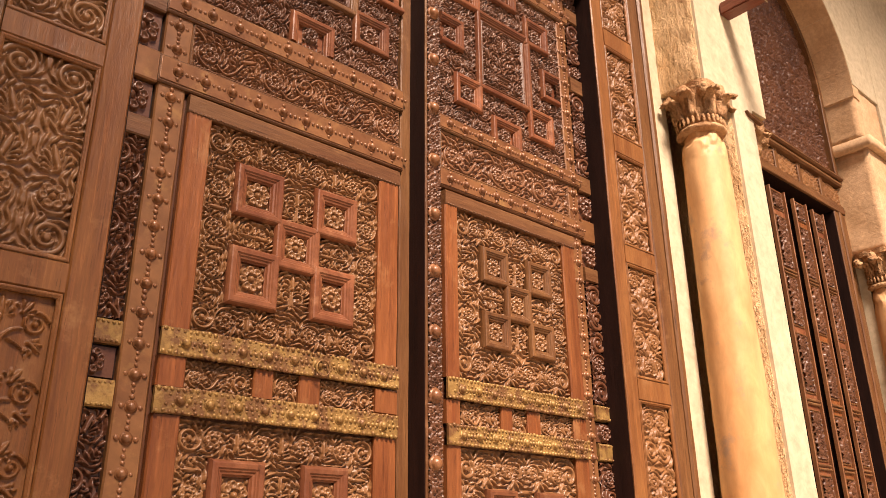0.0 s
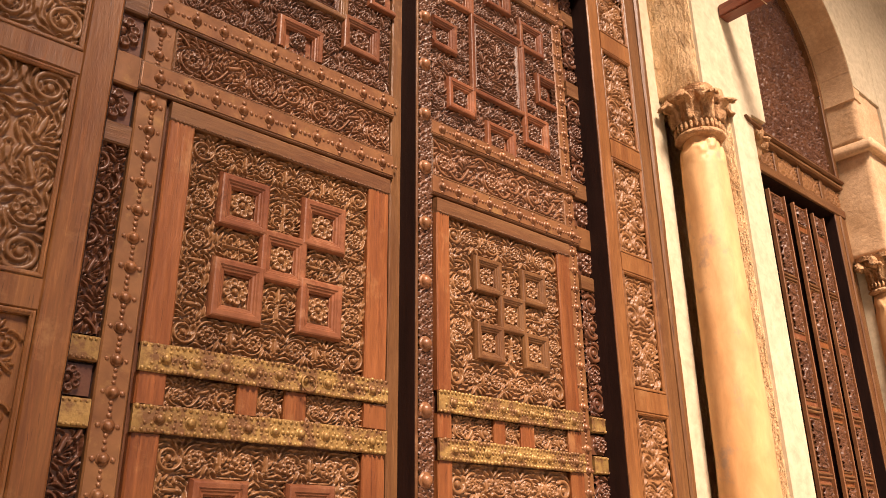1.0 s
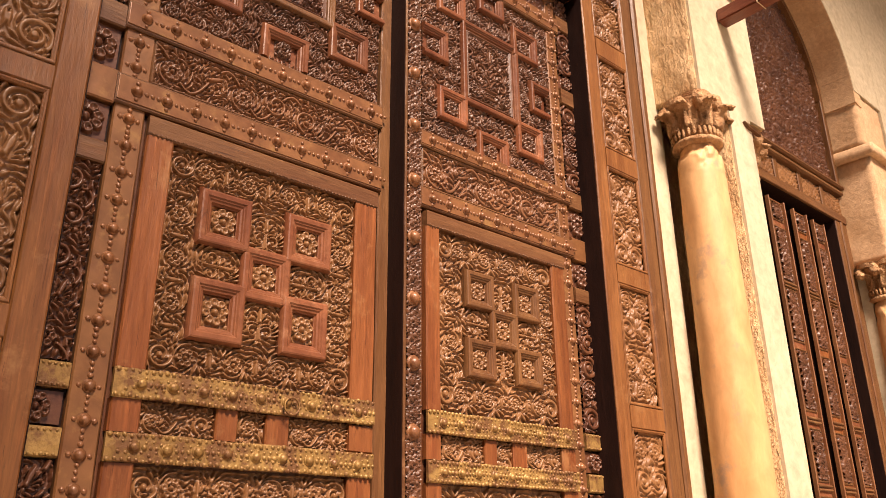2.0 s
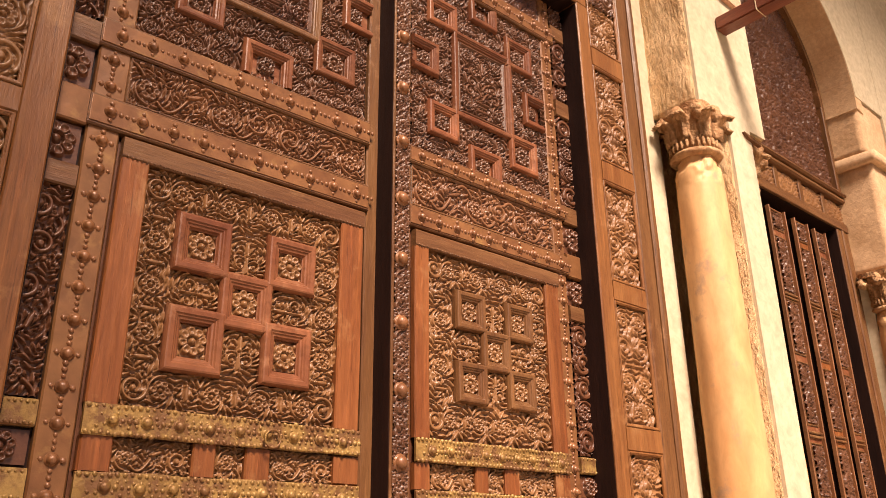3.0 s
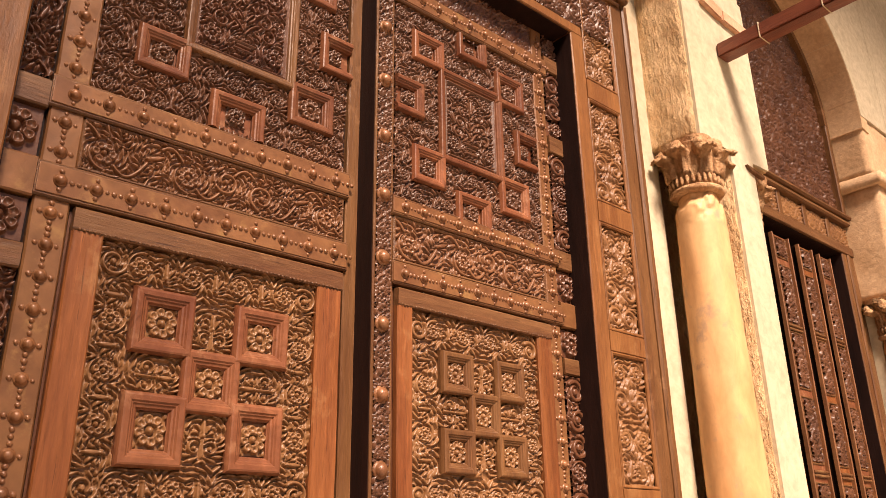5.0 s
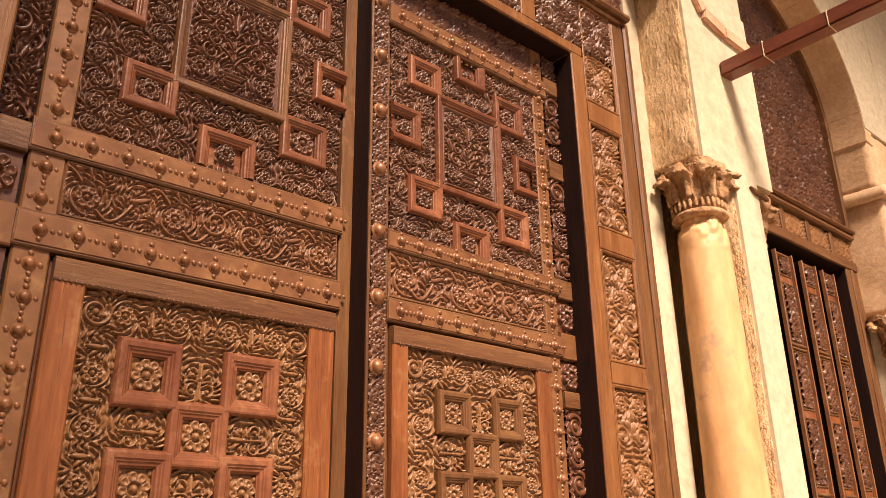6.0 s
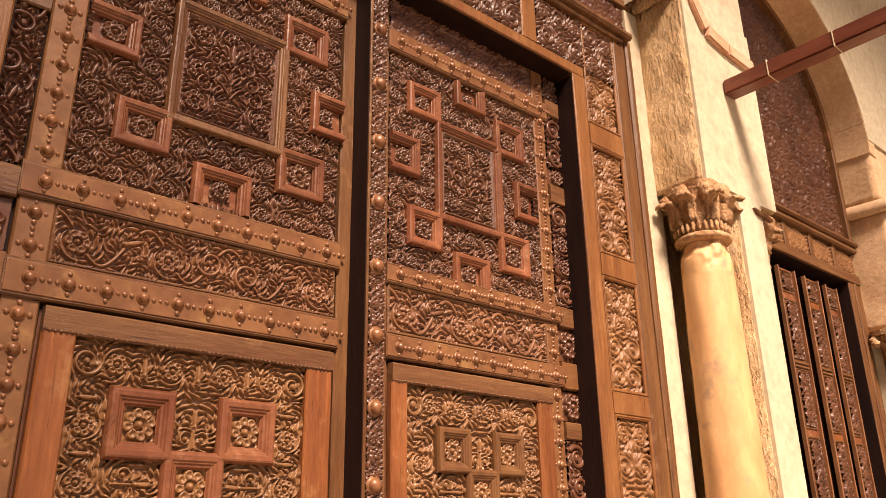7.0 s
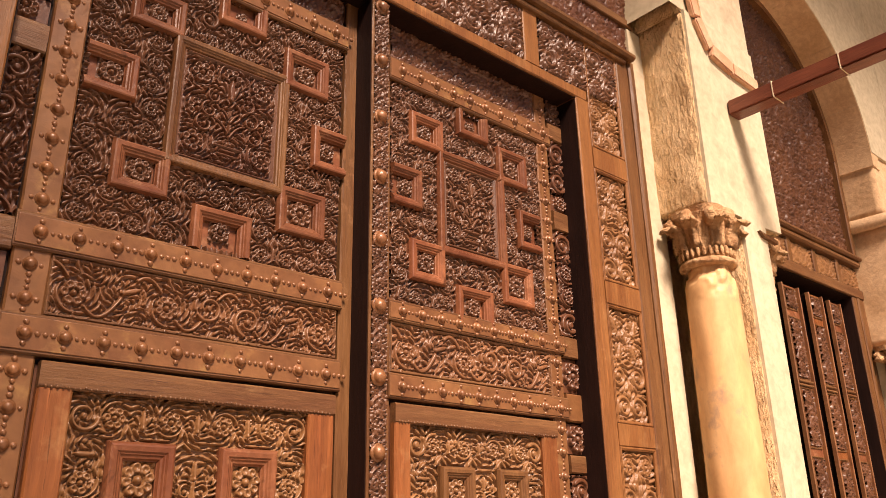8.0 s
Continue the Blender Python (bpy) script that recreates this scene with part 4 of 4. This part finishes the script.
    studs("nailing", [(W0 + 0.02 + (W1 - W0 - 0.04) * i / 60, 1.990 + jig.uniform(-0.002, 0.002)) for i in range(61)], -0.023, 0.0045, M_BROWN_H, top)
    for k, (a, b) in enumerate(((W0 + 0.003, fz[0]), (fz[1], W1))):
        worn_bar("stile", a, b, -0.020, 0.006, 1.277, 1.985, M_RED, wd, seed=9 + k)
        worn_bar("stile", a, b, -0.020, 0.006, 1.105, 1.193, M_RED, wd, seed=19 + k)
        worn_bar("stile", a, b, -0.020, 0.006, 0.07, 1.025, M_RED, wd, seed=29 + k)
    if side == 0:
        S = [(0.188, 0.370, 1.684, 1.870), (0.494, 0.676, 1.690, 1.870), (0.189, 0.371, 1.384, 1.581), (0.497, 0.673, 1.383, 1.581), (0.345, 0.524, 1.536, 1.716)]
        fw = 0.048
    else:
        S = [(1.303, 1.462, 1.698, 1.855), (1.575, 1.732, 1.698, 1.855), (1.303, 1.462, 1.419, 1.577), (1.575, 1.732, 1.419, 1.577), (1.438, 1.598, 1.556, 1.718)]
        fw = 0.042
    for flip in (False, True):
        sq = [(a, b, 2.30 - d, 2.30 - c) if flip else (a, b, c, d) for a, b, c, d in S]
        z0, z1 = (0.315, 1.022) if flip else (1.278, 1.985)
        carved("carved_field", fz[0], fz[1], z0, z1, 0.008, M_CARVE, wd, step if not flip else 0.0032, 0.094, 0.0054 * wide, 0.0175 * deep, 51 + side, 0.42, True, sq)
        for n, (a, b, c, d) in enumerate(sq):
            part("square_moulding", square_frame(a, b, c, d, 0.0, fw, 0.027 if n < 4 else 0.025, "tblr", 0.0085), M_BROWN if side and not flip else M_RED_H, wd)
            rosette_part((a + b) / 2, (c + d) / 2, 0.006, min(b - a, d - c) - 2 * fw + 0.012, M_CARVE, wd, 0.003)
    for z0, z1 in ((1.195, 1.275), (1.027, 1.103)):
        strap = worn_bar("strap", W0, W1 - 0.002, -0.030, -0.018, z0, z1, M_BRASS, wd, "yellow brass strap with domed nails", bevel=0.003, amp=0.005, seed=z0)
        boss_row(W0 + 0.03, W1 - 0.02, (z0 + z1) / 2, (z0 + z1) / 2 + 0.0001, -0.030, 9, strap, BOSS_BRASS, M_BRASS, hang=False)
        studs("edge_nailing", [(W0 + 0.01 + (W1 - W0 - 0.02) * i / 44, z) for i in range(45) for z in (z0 + 0.006 + jig.uniform(-0.003, 0.003), z1 - 0.006 + jig.uniform(-0.003, 0.003))], -0.029, 0.0078, M_BRASS, strap)
        studs("riveting", [(W0 + 0.03 + (W1 - W0 - 0.05) * (i + 0.5) / 78, (z0 + z1) / 2 + (0.014 if i % 2 else -0.014) + jig.uniform(-0.004, 0.004)) for i in range(78)], -0.029, 0.0058, M_BRASS, strap)
    # carved row between the straps
    u = (W1 - W0) / 0.866
    for k, (a, b) in enumerate(((0.09, 0.306), (0.381, 0.468), (0.555, 0.772))):
        carved("row_panel", W0 + a * u, W0 + b * u, 1.105, 1.193, 0.002, M_CARVE, wd, step, 0.085, 0.005 * wide, 0.014 * deep, 61 + k, 0.1 if k != 1 else 1.0)
    for a, b in ((0.308, 0.379), (0.470, 0.553)):
        worn_bar("row_block", W0 + a * u, W0 + b * u, -0.018, 0.006, 1.105, 1.193, M_RED, wd, seed=a)
    if side == 0:
        bm = bmesh.new()
        R, r = 0.026, 0.0035
        rows = [[bm.verts.new((0.540 + (R + r * math.cos(q)) * math.cos(p), -0.046 + r * math.sin(q), 1.222 + (R + r * math.cos(q)) * math.sin(p))) for q in [j * math.pi / 3 for j in range(6)]] for p in [i * math.pi / 10 for i in range(20)]]
        for i in range(20):
            for j in range(6):
                bm.faces.new((rows[i][j], rows[(i + 1) % 20][j], rows[(i + 1) % 20][(j + 1) % 6], rows[i][(j + 1) % 6]))
        part("ring_handle", bm, M_BRASS, wd, "small iron ring handle", smooth=True)
    return leaf


door_leaf(0)
door_leaf(1)

# middle post between the leaves
post = thing("meeting_post", (0.965, -0.05, 0), "dark carved post with large domed nails between door leaves", "door post")
worn_bar("post_body", 0.935, 1.011, -0.098, 0.02, 0.02, 3.535, M_BROWN, post, bevel=0.004)
# thin near-black sheet: shade on the post's west side put into its colour
bar("post_side", 0.9315, 0.9335, -0.092, 0.0, 0.03, 3.53, M_SHADE, post, "near-black post side with its shade painted in", bevel=0)
# dimmed copy: the weaker light up the post is put into its colour
carved("carved_face", 0.942, 1.005, 0.03, 3.525, -0.0985, M_CARVE_UP, post, 0.0035, 0.066, 0.0052, 0.011, 71, 0.1)
for k in range(15):
    part("big_boss", BOSS_BIG, M_BOSS, post, at=(0.970, -0.104, 0.245 + k * 0.2325))

# ---- carved wooden surround ----
sur = thing("door_surround", (0.94, -0.05, 0), "honey-brown carved wooden door surround with sunk panels", "door surround")
YS = -0.11


def jamb(sign, xi, w1, w2, w3, w4, rails, wood, step, cell, ridge):
    """One jamb from its inner edge outwards: stile, sunk panels, stile, moulding."""
    X = lambda d: xi + sign * d
    def span(a, b):
        return (X(a), X(b)) if sign > 0 else (X(b), X(a))
    worn_bar("inner_stile", *span(0, w1), YS, 0.44, 0, 3.545, M_HONEY, sur, seed=xi)
    worn_bar("outer_stile", *span(w2, w3), YS - 0.004, 0.1, 0, 3.90, M_BROWN, sur, seed=xi + 1)
    worn_bar("edge_moulding", *span(w3 + 0.002, w3 + 0.026), YS - 0.016, 0.1, 0, 3.94, M_BROWN, sur, bevel=0.010, seed=xi + 2)
    worn_bar("outer_moulding", *span(w3 + 0.028, w4), YS - 0.006, 0.1, 0, 3.92, M_BROWN, sur, bevel=0.006, seed=xi + 3)
    bar("panel_back", *span(w1, w2), YS + 0.03, 0.1, 0, 3.58, M_BROWN, sur, bevel=0)
    zs = [0.0] + [z for r in rails for z in r] + [3.88]
    for k in range(0, len(zs), 2):
        z0, z1 = zs[k], zs[k + 1]
        if z1 < 0.3:
            continue
        a, b = span(w1 + 0.004, w2 - 0.004)
        if sign < 0 and z1 < 1.4:
            r = Relief(b - a - 0.012, z1 - z0 - 0.012, step, 7).bouquet(0.0052, 0.012)
            part("sunk_panel", r.mesh("sunk_panel", M_HONEY, a + 0.006, YS + 0.020, z0 + 0.006), M_HONEY, sur, "plain sunk panel with a carved spray")
        else:
            carved("sunk_panel", a + 0.006, b - 0.006, z0 + 0.006, z1 - 0.006, YS + 0.024, wood, sur, step, cell, ridge, 0.014, 81 + k + int(10 * xi), 0.15)
        part("panel_moulding", square_frame(a - 0.002, b + 0.002, z0, z1, YS + 0.006, 0.014, 0.008), M_HONEY, sur)
    for z0, z1 in rails:
        worn_bar("jamb_rail", *span(w1 + 0.001, w2 - 0.001), YS - 0.001, 0.1, z0, z1, M_HONEY, sur, seed=z0)


# thin near-black sheets that paint the shade on the reveals and soffit
for xa, xb in ((2.0905, 2.0925), (-0.2085, -0.2065)):
    bar("reveal_board", xa, xb, YS + 0.008, 0.02, 0.02, 3.535, M_SHADE, sur, "near-black reveal face with its shade painted in", bevel=0)
bar("soffit_board", -0.205, 2.085, YS + 0.008, 0.02, 3.5385, 3.5425, M_SHADE, sur, "near-black soffit face with its shade painted in", bevel=0)
jamb(1, 2.094, 0.090, 0.342, 0.437, 0.497, [(0.66, 0.75), (1.300, 1.402), (1.962, 2.056), (2.562, 2.668), (3.206, 3.318)], M_CARVE_GOLD, 0.0040, 0.130, 0.0082)
jamb(-1, -0.210, 0.088, 0.360, 0.426, 0.484, [(0.66, 0.75), (1.285, 1.372), (1.972, 2.052), (2.562, 2.668), (3.206, 3.318)], M_CARVE, 0.0032, 0.125, 0.0074)
worn_bar("lintel_bottom", -0.298, 2.168, YS - 0.002, 0.44, 3.545, 3.60, M_HONEY, sur, seed=2)
xs = [-0.56, -0.09, 0.005, 0.80, 0.895, 1.755, 1.853, 2.438]
for k in range(0, 8, 2):
    z0 = 3.60 if k in (2, 4) else 3.602
    # lintel panels in the dimmed copy too, for the weaker light at this height
    carved("lintel_panel", xs[k] + 0.006, xs[k + 1] - 0.004, z0 + 0.004, 3.872, YS + 0.014, M_CARVE_UP, sur, 0.0048, 0.12, 0.0078, 0.016, 95 + k, 0.2)
for k in (1, 3, 5):
    worn_bar("lintel_mullion", xs[k], xs[k + 1], YS - 0.001, 0.1, 3.601, 3.876, M_HONEY, sur, seed=k)
bar("lintel_back", -0.60, 2.44, YS + 0.03, 0.1, 3.60, 3.90, M_BROWN, sur, bevel=0)
worn_bar("cornice", -0.66, 2.55, YS - 0.05, 0.1, 3.905, 3.945, M_BROWN, sur, bevel=0.012, seed=5)
worn_bar("cornice_fillet", -0.64, 2.50, YS - 0.022, 0.1, 3.876, 3.903, M_BROWN, sur, bevel=0.006, seed=6)

# carved screen filling the arch over the door
tym = thing("tympanum_screen", (C1, -0.08, 3.95), "carved wooden screen filling the arch over the door", "arch screen", "arch screens")
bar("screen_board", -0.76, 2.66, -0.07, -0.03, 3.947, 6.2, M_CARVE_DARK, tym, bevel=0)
carved("carved_board", -0.5, 2.64, 3.955, 4.75, -0.074, M_CARVE_DARK, tym, 0.007, 0.11, 0.0068, 0.013, 120, 0.35)
worn_bar("screen_rail", -0.7, 2.64, -0.10, -0.07, 4.16, 4.21, M_BROWN_H, tym, seed=8)

# ---- second doorway ----
d2 = thing("second_door_frame", (C2, 0.1, 0), "brown carved wooden frame of the second doorway", "door frame")
Y2 = 0.10
worn_bar("jamb_post", 5.42, 5.618, Y2, 0.44, 0, 3.235, M_BROWN, d2, seed=1)
worn_bar("jamb_bead", 5.49, 5.53, Y2 - 0.012, Y2 + 0.01, 0, 3.232, M_BROWN, d2, bevel=0.008, seed=4)
# near-black sheets here and under the lintel stand for shade inside the frame
bar("jamb_reveal", 5.416, 5.4195, Y2 + 0.008, 0.40, 0, 3.23, M_SHADE, d2, "near-black reveal face with its shade painted in", bevel=0)
worn_bar("jamb_post", 3.40, 3.56, Y2, 0.44, 0, 3.235, M_BROWN, d2, seed=2)
bar("lintel_soffit", 3.57, 5.415, Y2 + 0.008, 0.43, 3.231, 3.2355, M_SHADE, d2, "near-black soffit face with its shade painted in", bevel=0)
worn_bar("lintel", 3.40, 5.612, Y2 - 0.01, 0.44, 3.237, 3.31, M_BROWN_H, d2, seed=3)
bar("lintel_back", 3.40, 5.612, Y2 + 0.03, 0.3, 3.31, 3.50, M_BROWN, d2, bevel=0)
xs = [3.42 + i * 0.37 for i in range(7)]
for k in range(6):
    carved("lintel_panel", xs[k] + 0.03, xs[k + 1] - 0.03, 3.325, 3.475, Y2 + 0.02, M_CARVE, d2, 0.008, 0.09, 0.008, 0.014, 130 + k, 0.2)
    worn_bar("lintel_stile", xs[k] - 0.028, xs[k] + 0.028, Y2, 0.2, 3.312, 3.486, M_BROWN, d2, seed=k)
worn_bar("lintel_top", 3.40, 5.612, Y2 - 0.03, 0.3, 3.488, 3.53, M_BROWN_H, d2, bevel=0.012, seed=9)
worn_bar("lintel_crown", 3.40, 5.612, Y2 - 0.05, 0.3, 3.533, 3.57, M_BROWN_H, d2, bevel=0.012, seed=10)
t2 = thing("tympanum_screen", (C2, Y2, 3.57), "dark carved wooden screen filling the second arch", "arch screen", "arch screens")
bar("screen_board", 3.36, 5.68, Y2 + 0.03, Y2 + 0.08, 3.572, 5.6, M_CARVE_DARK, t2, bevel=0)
carved("carved_board", 3.37, 5.67, 3.575, 5.5, Y2 + 0.026, M_CARVE_UP, t2, 0.0085, 0.12, 0.0100, 0.020, 140, 0.35)
for k in range(24):
    a0, a1 = math.pi * k / 24, math.pi * (k + 1) / 24
    q = [(C2 + r * math.cos(a), SPRING2 + 0.1 + r * math.sin(a)) for r, a in ((R2 - 0.075, a0), (R2 - 0.017, a0), (R2 - 0.017, a1), (R2 - 0.075, a1))]
    bm = bmesh.new()
    prism(bm, q, Y2 - 0.03, Y2 + 0.03)
    part("fillet", bm, M_BROWN, t2)
worn_bar("side_fillet", 5.53, 5.588, Y2 - 0.03, Y2 + 0.03, 3.572, SPRING2 + 0.098, M_BROWN, t2, seed=3)
# near-black sheet for the shade seen between the folding panels
bar("door_back", 3.56, 5.415, 0.36, 0.42, 0, 3.23, M_SHADE, d2, "near-black sheet painting the shade behind the folding panels", bevel=0)
for k, (x0, x1) in enumerate(((3.64, 3.87), (4.01, 4.24), (4.39, 4.61), (4.76, 4.95), (5.075, 5.24))):
    f = thing("folding_panel", ((x0 + x1) / 2, 0.2, 0.0), "narrow carved folding door panel of dark red wood", "door panel", "folding panels of the second door")
    # board coloured near-black so its sides and the gaps look shaded
    bar("panel_board", x0, x1, 0.150, 0.345, 0, 3.15, M_SHADE, f, bevel=0)
    worn_bar("panel_face", x0 + 0.002, x1 - 0.014, 0.140, 0.149, 0, 3.148, M_RED if k % 2 else M_RED_H, f, seed=k)
    worn_bar("edge_strip", x1 - 0.012, x1, 0.118, 0.15, 0, 3.15, M_BOSS, f, "thin pale edge strip", bevel=0.003, seed=k)
    worn_bar("edge_strip", x0 - 0.012, x0, 0.122, 0.149, 0, 3.15, M_BOSS, f, "thin pale edge strip", bevel=0.003, seed=k + 9)
    w = x1 - x0
    for j, (z0, z1) in enumerate(((0.30, 0.62), (0.74, 1.10), (1.22, 1.52), (1.66, 2.04), (2.12, 2.46), (2.54, 2.92), (3.0, 3.12))):
        carved("fold_carving", x0 + 0.2 * w, x1 - 0.22 * w, z0, z1, 0.138, M_CARVE_UP, f, 0.0065, 0.085, 0.0085, 0.018, 150 + j + k, 0.25)
        part("fold_moulding", square_frame(x0 + 0.12 * w, x1 - 0.14 * w, z0 - 0.018, z1 + 0.018, 0.142, 0.014, 0.009), M_BROWN, f)
    for z in (1.155, 1.18, 1.575, 1.60, 2.49, 2.515):
        worn_bar("fold_rail", x0 + 0.012, x1 - 0.02, 0.124, 0.141, z - 0.008, z + 0.008, M_BROWN_H, f, bevel=0.005, seed=z + k)

# ---- tie beams of the gallery ----
def tie_beam(x, z, w, h, label):
    t = thing("tie_beam", (x, FRONT, z), label, "beam", "tie beams")
    bm = bmesh.new()
    prof = [(x - w / 2, z - h / 2), (x + w / 2, z - h / 2), (x + w / 2, z + h / 2), (x - w / 2, z + h / 2)]
    prism(bm, prof, FRONT - 4.1, FRONT - 0.014)
    bmesh.ops.bevel(bm, geom=list(bm.edges), offset=0.008, segments=2, affect='EDGES')
    part("timber", bm, M_BEAM, t)
    for y in (-0.62, -0.95, -1.32):
        part("binding", box(bmesh.new(), x - w / 2 - 0.003, x + w / 2 + 0.003, y - 0.0025, y + 0.0025, z - h / 2 - 0.003, z + h / 2 + 0.003, 0.001), M_PLASTER, t, "pale cord binding")


tie_beam(3.06, 3.70, 0.10, 0.085, "reddish wooden tie beam from the pier")

# chipped pinkish stone course on the pier above the beam
course = thing("stone_course", (3.1, FRONT, 3.93), "chipped pinkish stone course on the plastered pier", "stone course")
for k, (xa, za, xb, zb, w) in enumerate(((3.36, 3.955, 3.10, 3.965, 0.075), (3.095, 3.965, 2.90, 4.00, 0.08), (2.896, 4.004, 2.80, 4.15, 0.075), (2.797, 4.155, 2.75, 4.36, 0.07))):
    d = Vector((xb - xa, 0, zb - za)).normalized()
    n = Vector((-d.z, 0, d.x)) * w / 2
    bm = bmesh.new()
    a, b = Vector((xa, 0, za)), Vector((xb, 0, zb))
    prism(bm, [((a - n).x, (a - n).z), ((b - n).x, (b - n).z), ((b + n).x, (b + n).z), ((a + n).x, (a + n).z)], FRONT - 0.04, FRONT - 0.008)
    bmesh.ops.bevel(bm, geom=list(bm.edges), offset=0.006, segments=2, affect='EDGES')
    part("course_stone", bm, M_PINK, course)

# splintered wooden tip that sticks out of the plaster beside the second lintel
wedge = thing("wooden_wedge", (3.299, FRONT, 3.024), "dark splintered wooden wedge stuck in the plastered pier", "wedge")
bm = bmesh.new()
prism(bm, [(3.121, 3.043), (3.299, 3.024), (3.292, 3.004), (3.157, 3.015)], FRONT - 0.03, FRONT - 0.008)
bmesh.ops.recalc_face_normals(bm, faces=bm.faces)
bmesh.ops.bevel(bm, geom=list(bm.edges), offset=0.002, segments=1, affect='EDGES')
part("splinter", bm, M_BROWN, wedge)
